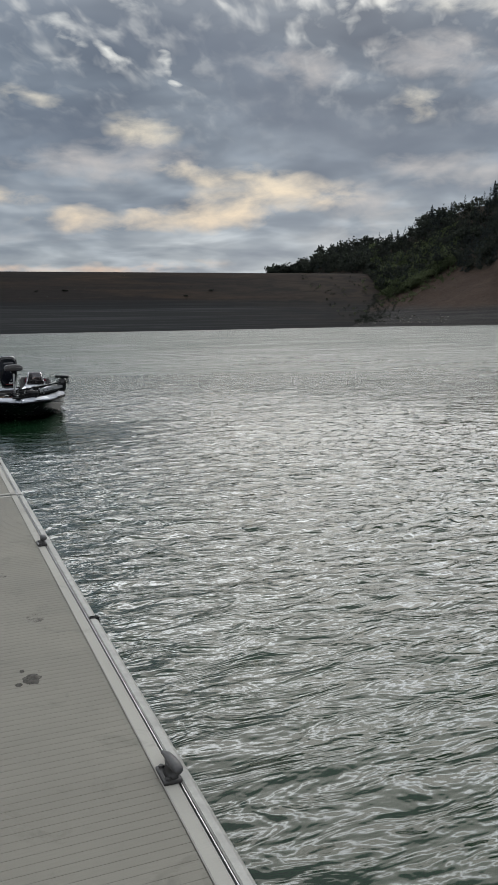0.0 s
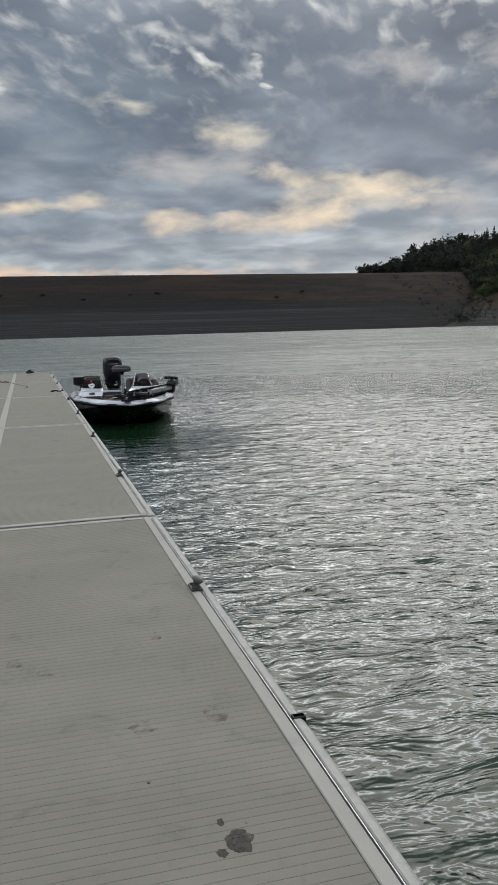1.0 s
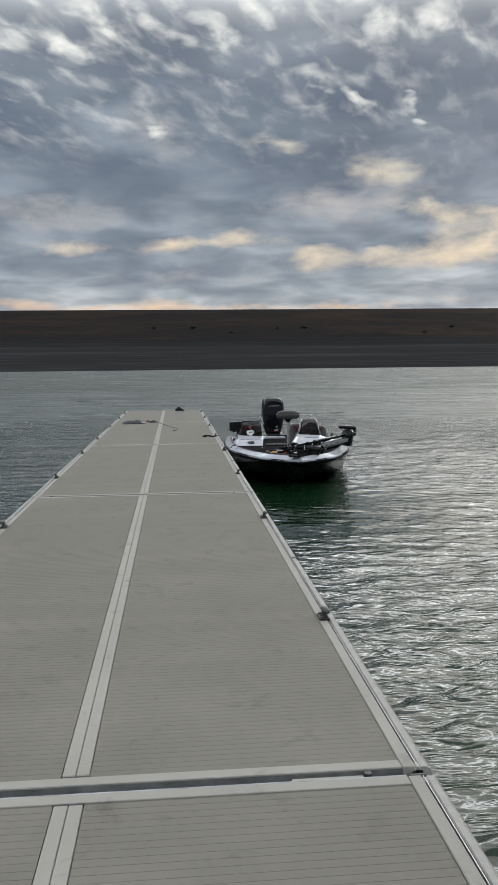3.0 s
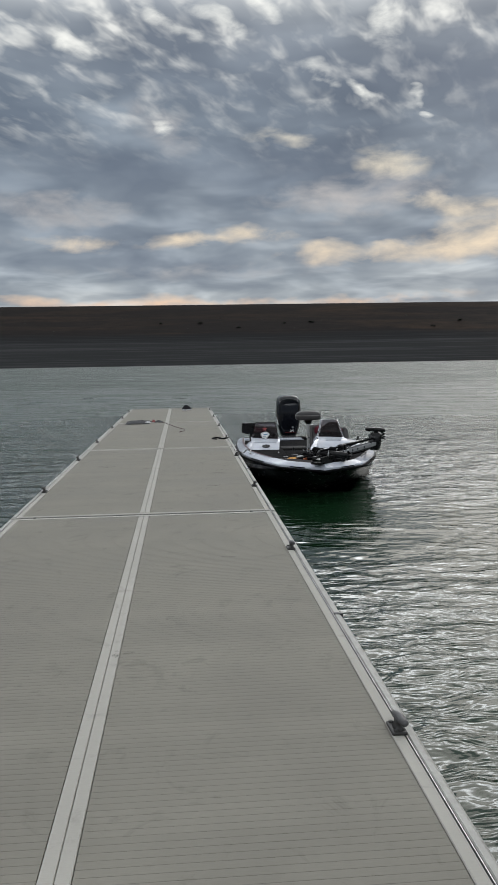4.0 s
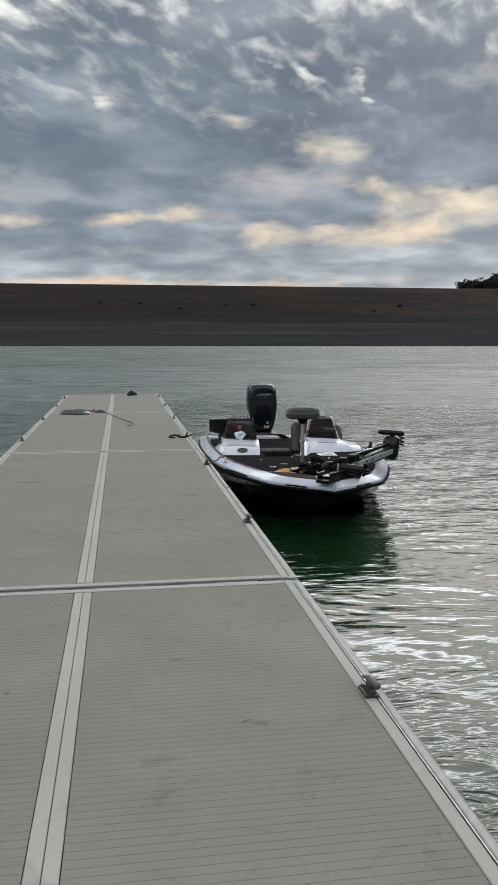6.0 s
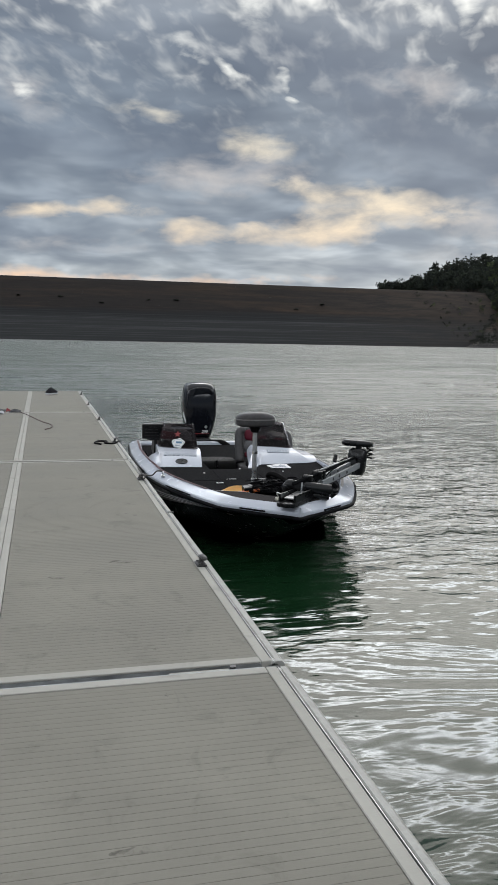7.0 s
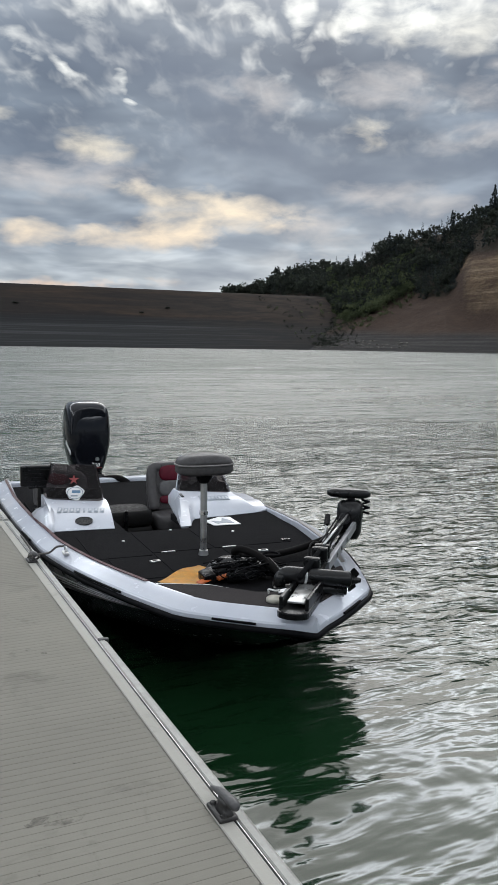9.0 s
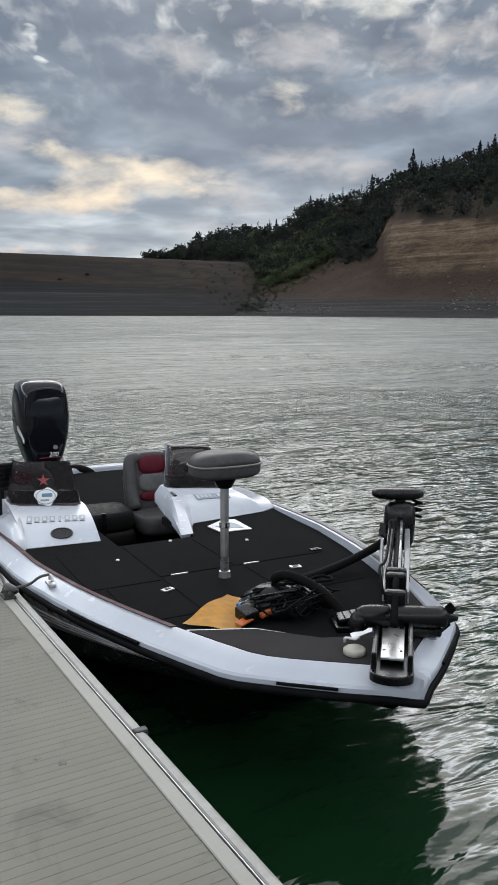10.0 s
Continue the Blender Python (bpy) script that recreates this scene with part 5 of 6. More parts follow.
def console_skirt():
    """White moulding between the port console and the gunwale."""
    rings = []
    for v, zi, k in ((2.38, DECK + 0.012, 0.0), (2.48, DECK + 0.05, 0.4), (2.62, DECK + 0.10, 0.8), (2.85, DECK + 0.12, 1.0), (3.02, DECK + 0.08, 1.0), (3.08, DECK + 0.01, 1.0)):
        w = inner(v) + 0.004
        a = -0.83 + 0.04 * k
        rings.append([(-w, v, DECK - 0.04), (-w, v, rail(v) - 0.012 + 0.15 * (zi - DECK)), (-(w + 0.83) / 2, v, (rail(v) + zi) / 2), (a, v, zi), (a, v, DECK - 0.04)])
    part("console_skirt", loft(B(), rings), GEL, BOAT, "white moulded base beside the console", smooth=True)


console_skirt()
c1, face1 = console([((-0.825, 2.40, 0.421), (-0.82, 2.88, 0.552)), ((-0.62, 2.385, 0.421), (-0.60, 2.82, 0.544)), ((-0.407, 2.37, 0.421), (-0.373, 2.76, 0.535))],
                    3.10, [(-0.805, 3.04, 0.55), (-0.80, 2.92, 0.552), (-0.76, 2.885, 0.552), (-0.60, 2.84, 0.546), (-0.43, 2.79, 0.540), (-0.395, 2.815, 0.540), (-0.39, 2.94, 0.54)],
                    (-0.575, 0.14, 0.80, 0.74), (-0.755, -0.465, 0.56))
c2, face2 = console([((0.055, 2.27, 0.421), (0.198, 2.93, 0.489)), ((0.062, 2.268, 0.421), (0.240, 2.915, 0.546)), ((0.135, 2.275, 0.421), (0.285, 2.895, 0.548)), ((0.20, 2.44, 0.421), (0.325, 2.88, 0.548)), ((0.235, 2.495, 0.421), (0.36, 2.868, 0.548)),
                     ((0.50, 2.53, 0.421), (0.50, 2.815, 0.547)), ((0.766, 2.57, 0.421), (0.643, 2.754, 0.545)), ((0.80, 2.58, 0.424), (0.70, 2.78, 0.500)), ((0.885, 2.62, 0.430), (0.885, 2.90, 0.462))],
                    3.08, [(0.245, 3.03, 0.55), (0.25, 2.955, 0.55), (0.28, 2.925, 0.55), (0.45, 2.86, 0.549), (0.60, 2.79, 0.547), (0.635, 2.80, 0.547), (0.665, 2.93, 0.547)],
                    (0.45, 0.15, 0.82, 0.62), (0.31, 0.60, 0.66), True)
# oval hatch low on the port console
m = face1(-0.61, 0.21)
oval = [Vector((0.058 * math.cos(a), 0.045 * math.sin(a), 0)) for a in (2 * math.pi * k / 24 for k in range(25))]
hatch = part("oval_hatch", loft(B(), [[m @ (p + Vector((0, 0, q))) for p in oval[:-1]] for q in (-0.02, 0.003)]), BLACK, c1, "black oval hatch cover")
part("hatch_rim", pipe(B(), [m @ (p * 1.04 + Vector((0, 0, 0.003))) for p in oval], 0.004, 6, 1), DARK_METAL, hatch)
part("switch_plate", box(B(), (0.0, 0.0, 0.002), (0.020, 0.085, 0.010), 0.004, 2, face2(0.085, 0.86)), BLACK, c2)
# stickers on the screen as plain shapes, leaning with it
lean = lambda v, z: Matrix.Translation((-0.60, v, z)) @ Matrix.Rotation(radians(-15), 4, "Z") @ Matrix.Rotation(radians(-27), 4, "X")
m = lean(2.858, 0.600)
disc = [Vector((0.066 * math.cos(a) * (1 + 0.15 * math.sin(3 * a)), 0, 0.056 * math.sin(a) * (1 + 0.12 * math.cos(5 * a)))) for a in (2 * math.pi * k / 26 for k in range(26))]
st = part("screen_badge", loft(B(), [[m @ (p + Vector((0, -o, 0))) for p in disc] for o in (0.0, 0.004)]), WHITE_MARK, c1, "white and blue badge sticker")
part("badge_print", box(B(), (0.008, -0.006, 0.010), (0.064, 0.004, 0.022), 0.001, 2, m), INK_BLUE, st)
part("badge_print", box(B(), (-0.006, -0.006, -0.022), (0.052, 0.004, 0.011), 0.001, 2, m), INK, st)
part("badge_ring", pipe(B(), [m @ Vector((0.058 * math.cos(a), -0.005, 0.046 * math.sin(a))) for a in (2 * math.pi * k / 20 for k in range(21))], 0.0028, 5, 1), INK, st)
m = lean(2.905, 0.695)
star = []
for k in range(10):
    r = 0.040 if k % 2 == 0 else 0.015
    star.append(Vector((r * math.sin(math.pi * k / 5), 0, r * math.cos(math.pi * k / 5))))
part("red_star", loft(B(), [[m @ (p + Vector((0, -o, 0))) for p in star] for o in (0, 0.004)]), INK_RED, c1, "red star sticker")


def seat_shape(name, u, v, z, w, d, h, back, mat, bolster):
    """A moulded boat seat: cushion, back with a red centre panel, side bolsters."""
    s = new(name)
    s.parent = BOAT
    s.location = (u, v, z)
    bm = B()
    loft(bm, [rounded(0, 0, q, w / 2 * f, d / 2 * f, 4) for q, f in ((0, 0.94), (0.03, 1.0), (h - 0.04, 1.0), (h - 0.012, 0.96), (h, 0.86))])
    part("cushion", bm, mat, s, smooth=True)
    lean = lambda q: d / 2 - 0.05 + 0.22 * q
    bm = B()
    rings = []
    for q, f in ((0.0, 0.92), (0.08, 1.0), (0.26, 1.0), (back - 0.13, 0.95), (back - 0.06, 0.80), (back - 0.02, 0.62), (back, 0.40)):
        rings.append([(x, y + lean(q), h * 0.6 + q) for x, y, _ in rounded(0, 0, 0, w / 2 * f, 0.06, 3.5)])
    part("backrest", loft(bm, rings), bolster, s, smooth=True)
    for q0, q1, hw, mt in ((0.10, 0.175, 0.27, VINYL_RED), (0.165, 0.305, 0.28, VINYL_GREY), (0.295, back - 0.02, 0.25, VINYL_RED)):
        qa, hq = (q0 + q1) / 2, (q1 - q0) / 2
        rings = []
        for out, f in ((0.0, 1.0), (-0.014, 1.0), (-0.024, 0.90), (-0.028, 0.6)):
            rings.append([(x, lean(qa + yy) - 0.050 + out, h * 0.6 + qa + yy) for x, yy, _ in rounded(0, 0, 0, w * hw * f, hq * f, 3.2, 24)])
        part("back_panel", loft(B(), rings), mt, s, smooth=True)
    for k in (-1, 1):
        bm = B()
        pipe(bm, [(k * w * 0.40, lean(0.05) - 0.09, h * 0.6 + 0.06), (k * w * 0.42, lean(0.2) - 0.065, h * 0.6 + 0.2), (k * w * 0.40, lean(0.4) - 0.05, h * 0.6 + min(0.40, back - 0.06)), (k * w * 0.24, lean(back) - 0.03, h * 0.6 + back - 0.035)], 0.045, 10, 5)
        part("bolster", bm, bolster, s, smooth=True)
    return s


seat_shape("driver_seat", 0.375, 3.40, 0.16, 0.43, 0.44, 0.13, 0.45, VINYL_MID, VINYL_MID)
seat_shape("passenger_seat", 0.66, 3.36, 0.20, 0.30, 0.40, 0.14, 0.37, VINYL_MID, VINYL_MID)
seat_shape("port_seat", -0.62, 3.30, 0.12, 0.40, 0.42, 0.17, 0.40, VINYL_MID, VINYL_MID)
for z0, d in ((0.08, 0.0), (0.215, 0.03)):
    bm = B()
    loft(bm, [rounded(-0.10, 3.40 + d, z0 + q, 0.23 * f, 0.19 * f, 5) for q, f in ((0, 0.95), (0.02, 1.0), (0.10, 1.0), (0.125, 0.95), (0.13, 0.85))])
    part("step_cushion", bm, VINYL_DARK, BOAT, "grey vinyl step cushion", smooth=True)
part("strap", box(B(), (-0.12, 3.225, 0.21), (0.03, 0.02, 0.30), 0.004), BLACK, BOAT)


def pedestal_seat():
    s = new("pedestal_seat")
    s.parent = BOAT
    s.location = (-0.055, 1.45, DECK)
    s["label"] = "grey vinyl pedestal casting seat on a steel post"
    post = part("post", cyl(B(), (0, 0, 0.0), (0, 0, 0.50), 0.021, 0.021, 20), STEEL, s, smooth=False)
    part("collar", cyl(B(), (0, 0, 0), (0, 0, 0.035), 0.032, 0.028, 20), STEEL, post)
    part("clamp", cyl(B(), (0, 0, 0.26), (0, 0, 0.285), 0.026, 0.026, 20), CHROME, post)
    part("swivel", cyl(B(), (0, 0, 0.46), (0, 0, 0.53), 0.035, 0.075, 16), BLACK, s)
    bm = B()
    loft(bm, [rounded(0, 0, 0.515 + q, 0.178 * f, 0.105 * f, 3.2, 36) for q, f in ((0, 0.80), (0.010, 0.94), (0.022, 1.0), (0.056, 1.0), (0.064, 0.985))])
    part("seat_base", bm, VINYL_MID, s, smooth=True)
    bm = B()
    loft(bm, [[(x, y + 0.0, z + 0.018 * math.cos(min(1.5, abs(x) / 0.178 * 1.2))) for x, y, z in rounded(0, 0, 0.566 + q, 0.178 * f, 0.105 * f, 3.2, 36)] for q, f in ((0, 0.99), (0.016, 1.0), (0.036, 0.94), (0.050, 0.82), (0.058, 0.6), (0.060, 0.2))])
    part("seat_pad", bm, VINYL_MID, s, smooth=True)
    bm = B()
    pipe(bm, [(x, y, z) for x, y, z in rounded(0, 0, 0.580, 0.180, 0.107, 3.2, 36)] + [rounded(0, 0, 0.580, 0.180, 0.107, 3.2, 36)[0]], 0.006, 6, 1)
    part("piping", bm, VINYL_PALE, s, "pale piping", smooth=True)


pedestal_seat()


def outboard():
    m = new("outboard_motor")
    m.parent = BOAT
    m.location = (-0.035, 5.36, 0.0)
    m["label"] = "gloss black outboard motor"
    ring = lambda z, hx, hy, dy, p=3.4: rounded(0, dy, z, hx, hy, p, 40)
    bm = B()
    loft(bm, [ring(0.36, 0.140, 0.18, 0.0), ring(0.42, 0.165, 0.22, 0.0), ring(0.52, 0.195, 0.25, 0.0), ring(0.66, 0.224, 0.275, 0.0), ring(0.80, 0.234, 0.28, 0.0), ring(0.93, 0.228, 0.272, 0.005),
              ring(1.02, 0.216, 0.255, 0.012), ring(1.075, 0.198, 0.23, 0.02), ring(1.105, 0.165, 0.19, 0.025), ring(1.120, 0.115, 0.14, 0.03), ring(1.124, 0.04, 0.05, 0.03)])
    cowl = part("cowl", bm, COWL, m, "gloss black engine cowl", smooth=True)
    # raised front panel with a bright arch over it
    pts = []
    for k in range(25):
        a = math.pi * k / 24
        pts.append((-0.188 * math.cos(a) ** 1 if k not in (0, 24) else (-0.188 if k == 0 else 0.188), 0.94 + 0.130 * math.sin(a) ** 0.6))
    y_front = lambda x, z: 0.004 - 0.275 * (1 - abs(x / 0.234) ** 3.4) ** (1 / 3.4) * (1.0 if z > 0.70 else 1.0 - 0.35 * (0.70 - z)) * (1.0 if z < 0.93 else 1.0 - 1.1 * (z - 0.93) ** 1.3) - 0.006
    bm = B()
    pipe(bm, [(x, y_front(x, z) + 0.0, z) for x, z in [(-0.192, 0.80)] + pts + [(0.192, 0.80)]], 0.0034, 6, 1)
    part("arch_trim", bm, HORN, cowl, "grey arch trim", smooth=True)
    bm = B()
    loft(bm, [[(x, y_front(x, z) + o, z) for x, z in [(-0.15, 0.56), (-0.158, 0.80)] + [(q[0] * 0.93, q[1] - 0.012) for q in pts[1:-1]] + [(0.158, 0.80), (0.15, 0.56)]] for o in (0.02, 0.0)])
    part("front_panel", bm, COWL, cowl)
    # plain bars for the maker's name, the power figure, a round emblem
    for k in range(6):
        bm = B()
        z = 0.70 - 0.018 * k
        y = -0.10 - 0.026 * k
        x = -0.222 - 0.006
        box(bm, (x + 0.004 * k, y, z), (0.006, 0.020, 0.046), 0.0)
        part("lettering_bar", bm, WHITE_MARK, cowl)
    part("round_emblem", cyl(B(), (0.065, -0.262, 0.535), (0.065, -0.246, 0.535), 0.020, 0.020, 20), GALV, cowl)
    tx = bpy.data.curves.new("power_figure", "FONT")
    tx.shear = 0.25
    tx.body, tx.size, tx.extrude, tx.align_x = "200", 0.056, 0.003, "CENTER"
    tmp = bpy.data.objects.new("tmp", tx)
    me = bpy.data.meshes.new_from_object(tmp)
    bpy.data.objects.remove(tmp)
    me.materials.append(WHITE_MARK)
    fig = new("power_figure", me)
    fig.parent = cowl
    fig.matrix_basis = pose(0.045, -0.258, 0.452, 90 - 14, 0, 0)
    part("red_line", box(B(), (0.02, -0.238, 0.440), (0.19, 0.006, 0.006), 0.0), INK_RED, cowl)
    part("midsection", loft(B(), [rounded(0, -0.02, z, hx, hy, 3) for z, hx, hy in ((-0.35, 0.06, 0.16), (0.0, 0.08, 0.18), (0.25, 0.11, 0.2), (0.37, 0.14, 0.21))]), COWL, m, smooth=True)
    part("swivel_bracket", box(B(), (0, -0.26, 0.22), (0.26, 0.14, 0.34), 0.03), BLACK, m)
    bm = B()
    pipe(bm, [(0.12, -0.30, 0.33), (0.24, -0.36, 0.34), (0.33, -0.38, 0.31), (0.38, -0.36, 0.26)], 0.035, 10, 6)
    part("rigging_hose", bm, HOSE, m, smooth=True)


outboard()
part("transom_wall", box(B(), (0, 5.02, 0.17), (1.96, 0.10, 0.36), 0.02), GEL, BOAT, "white transom wall")
part("jack_plate", box(B(), (-0.03, 5.10, 0.14), (0.34, 0.10, 0.34), 0.02), BLACK, BOAT)


def sounder():
    """Display unit on a short arm, seen from behind."""
    g = new("fish_finder")
    g.parent = BOAT
    g.location = (-0.83, 3.2, 0.40)
    g["label"] = "black display unit on a swivel stand"
    part("case", box(B(), (0, 0, 0.295), (0.265, 0.06, 0.165), 0.012), BLACK, g)
    for k in range(4):
        part("cooling_rib", box(B(), (0, -0.033, 0.25 + 0.03 * k), (0.20, 0.006, 0.008), 0), BLACK, g)
    part("bracket", box(B(), (0, -0.01, 0.205), (0.15, 0.03, 0.02), 0.004), BLACK, g)
    part("arm", cyl(B(), (0.02, 0, 0.0), (0.02, 0, 0.20), 0.028, 0.022, 12), BLACK, g)
    part("foot", cyl(B(), (0.02, 0, 0), (0.02, 0, 0.03), 0.06, 0.05, 14), BLACK, g)


sounder()


def trolling_motor():
    """Bow-mount electric motor, stowed along its bracket over the bow."""
    t = new("trolling_motor")
    t.parent = BOAT
    t["label"] = "black and steel bow-mount trolling motor folded over the bow"
    ax = Vector((0.625, 0.780, 0)).normalized()
    nx = Vector((ax.y, -ax.x, 0))
    P = lambda along, side, z: Vector((-0.14, -0.01, 0)) + ax * along + nx * side + Vector((0, 0, z))
    R = Matrix((nx.to_tuple() + (0,), ax.to_tuple() + (0,), (0, 0, 1, 0), (0, 0, 0, 1))).transposed()
    at = lambda along, side, z, tilt=0: Matrix.Translation(P(along, side, z)) @ R @ Matrix.Rotation(radians(tilt), 4, "X")
    zb = 0.482
    # base plate with a rounded black nose and two side rails
    o = [(-0.075, 0.46), (-0.075, 0.06)] + [(0.075 * math.cos(math.pi + math.pi * k / 10), 0.06 + 0.05 * math.sin(math.pi + math.pi * k / 10)) for k in range(1, 10)] + [(0.075, 0.06), (0.075, 0.46)]
    b = part("base", prism(B(), o, 0, 0.03, 0.006), BLACK, t, "black mount base")
    b.matrix_basis = at(0, 0, zb)
    part("steel_plate", box(B(), (0, 0.25, 0.045), (0.085, 0.27, 0.012), 0.003, 1, Matrix.Rotation(radians(3), 4, "X")), STEEL, b, "brushed steel ramp plate")
    for s in (-1, 1):
        part("side_rail", box(B(), (s * 0.062, 0.26, 0.055), (0.018, 0.38, 0.065), 0.006), BLACK, b)
        for k in (0.17, 0.34):
            part("bolt", cyl(B(), (s * 0.03, k, 0.05), (s * 0.03, k, 0.062), 0.006, 0.005, 8), DARK_METAL, b)
    # two-channel arm up to the head
    a0, a1 = P(0.36, 0.0, 0.56), P(1.55, 0.0, 0.60)
    for s in (-0.042, 0.042):
        p = part("arm_rail", box(B(), (0, 0, 0), (0.026, 0.88, 0.050), 0.004), ARM_PAINT, t, "pale grey metal arm rail")
        p.matrix_basis = at(1.09, s, 0.590, 2.4)
        for k in (-0.22, -0.08, 0.10):
            part("slot", cyl(B(), (-0.016, k, 0), (0.016, k, 0), 0.014, 0.014, 10), BLACK, p)
    for s in (-0.03, 0.03):
        part("lower_strut", pipe(B(), [P(0.34, s, 0.535), P(0.66, s, 0.60)], 0.016, 6, 1), BLACK, t)
    part("arm_channel", pipe(B(), [a0 + Vector((0, 0, -0.02)), a1 + Vector((0, 0, -0.035))], 0.024, 4, 1), BLACK, t)
    part("shaft", pipe(B(), [P(0.18, 0.0, 0.635), P(1.58, 0.0, 0.68)], 0.014, 10, 1), RUBBER, t, "dark composite shaft", smooth=True)
    part("shaft_tip", pipe(B(), [P(0.70, 0.012, 0.678), P(1.44, 0.012, 0.69)], 0.007, 8, 1), STEEL, t, smooth=True)
    for k in (0.46, 0.66, 0.72):
        q = part("collar", box(B(), (0, 0, 0), (0.085, 0.045, 0.085), 0.014), BLACK, t)
        q.matrix_basis = at(k, 0, 0.61 + 0.03 * k)
    # lever and cable at the side of the arm
    part("release_lever", pipe(B(), [P(1.05, -0.070, 0.50), P(1.14, -0.075, 0.58), P(1.23, -0.075, 0.68)], 0.009, 8, 4), STEEL, t, smooth=True)
    part("lever_knob", cyl(B(), P(1.22, -0.075, 0.67), P(1.25, -0.075, 0.725), 0.018, 0.016, 10), BLACK, t)
    for k in range(4):
        part("cable", pipe(B(), [P(0.60, -0.05 + 0.02 * k, 0.60), P(0.75, -0.07 + 0.03 * k, 0.66 - 0.02 * k), P(0.95, -0.05 + 0.02 * k, 0.64), P(1.42, -0.04 + 0.02 * k, 0.69)], 0.006, 6, 6), RUBBER, t, smooth=True)
    # head with a foot-shaped top
    bm = B()
    loft(bm, [rounded(0, 0, z, hx, hy, 3.2) for z, hx, hy in ((-0.02, 0.055, 0.05), (0.02, 0.075, 0.07), (0.14, 0.082, 0.075), (0.20, 0.078, 0.07), (0.225, 0.055, 0.05))])
    h = part("head", bm, BLACK, t, "black steering housing", smooth=True)
    h.matrix_basis = at(1.58, 0.0, 0.530, -8)
    part("head_hub", cyl(B(), (-0.02, -0.085, 0.11), (-0.02, -0.055, 0.11), 0.036, 0.04, 16), DARK_METAL, h)
    bm = B()
    loft(bm, [[(x, y, z + q) for x, y, z in rounded(0, 0, 0, 0.142 * f, 0.058 * f, 2.6, 28)] for q, f in ((0, 0.86), (0.012, 1.0), (0.034, 1.0), (0.048, 0.88), (0.054, 0.6))])
    top = part("indicator_cap", bm, BLACK, t, "black top cap", smooth=True)
    top.matrix_basis = Matrix.Translation((0.86, 1.26, 0.772)) @ Matrix.Rotation(radians(3), 4, "Y") @ Matrix.Rotation(radians(-14), 4, "Z")
    part("neck", cyl(B(), (0.875, 1.255, 0.71), (0.875, 1.255, 0.785), 0.03, 0.026, 12), BLACK, t)
    coil = [(0.975 + 0.024 * math.cos(a), 1.24 + 0.02 * math.sin(a), 0.772 - 0.0042 * k) for k, a in ((k, 2 * math.pi * k / 9) for k in range(28))]
    part("coil_cord", pipe(B(), coil, 0.008, 6, 2), RUBBER, t, smooth=True)
    # motor pod across the bow, with propeller and skeg
    q0, q1 = Vector((-0.015, 0.335, 0.595)), Vector((0.323, 0.257, 0.556))
    dd = (q1 - q0).normalized()
    bm = B()
    rings = []
    side = Vector((dd.y, -dd.x, 0)).normalized()
    up = side.cross(dd)
    for k, r in ((-0.030, 0.012), (-0.022, 0.028), (0.0, 0.040), (0.03, 0.044), (0.22, 0.043), (0.30, 0.043), (0.335, 0.043), (0.345, 0.034)):
        c = q0 + dd * k
        rings.append([c + r * (math.cos(a) * side + math.sin(a) * up) for a in (2 * math.pi * i / 20 for i in range(20))])
    pod = part("motor_pod", loft(bm, rings), BLACK, t, "black cylindrical motor pod", smooth=True)
    part("pod_band", cyl(B(), q0 + dd * 0.10, q0 + dd * 0.112, 0.0465, seg=20), GALV, pod)
    part("elbow", pipe(B(), [q0 + dd * 0.03, q0 - dd * 0.005 - up * 0.012, q0 - dd * 0.012 - up * 0.030, q0 - dd * 0.008 - up * 0.046], 0.037, 14, 5), BLACK, t, smooth=True)
    part("lower_tube", pipe(B(), [q0 + dd * 0.06 - up * 0.060, q0 + dd * 0.33 - up * 0.056], 0.025, 12, 1), BLACK, t, smooth=True)
    for k in range(2):
        a = radians(70 + 180 * k)
        blade = [q1 + dd * 0.01, q1 + dd * 0.03 + 0.04 * (math.cos(a) * side + math.sin(a) * up), q1 + 0.068 * (math.cos(a + 0.12) * side + math.sin(a + 0.12) * up), q1 - dd * 0.01 + 0.045 * (math.cos(a + 0.3) * side + math.sin(a + 0.3) * up)]
        bm = B()
        loft(bm, [[p + dd * o for p in blade] for o in (0, 0.007)])
        part("propeller_blade", bm, BLACK, pod)
    fin = [q0 + dd * 0.22 - up * 0.040, q0 + dd * 0.30 - up * 0.040, q0 + dd * 0.325 - up * 0.090, q0 + dd * 0.285 - up * 0.090]
    part("skeg", loft(B(), [[p + side * o for p in fin] for o in (-0.004, 0.004)]), ARM_PAINT, pod, "grey metal skeg")
    part("hub", cyl(B(), q1, q1 + dd * 0.05, 0.026, 0.012, 14), BLACK, pod)
    # thick cable sleeve looping over the deck to the pedal
    part("cable_sleeve", pipe(B(), [(0.79, 1.27, 0.545), (0.68, 1.27, 0.50), (0.45, 1.22, 0.465), (0.20, 1.13, 0.470), (0.05, 1.05, 0.50), (-0.03, 0.98, 0.555), (-0.01, 0.91, 0.585), (0.07, 0.84, 0.55), (0.13, 0.76, 0.49), (0.15, 0.70, 0.45)], 0.0215, 10, 8), HOSE, t, "thick black cable sleeve", smooth=True)


trolling_motor()


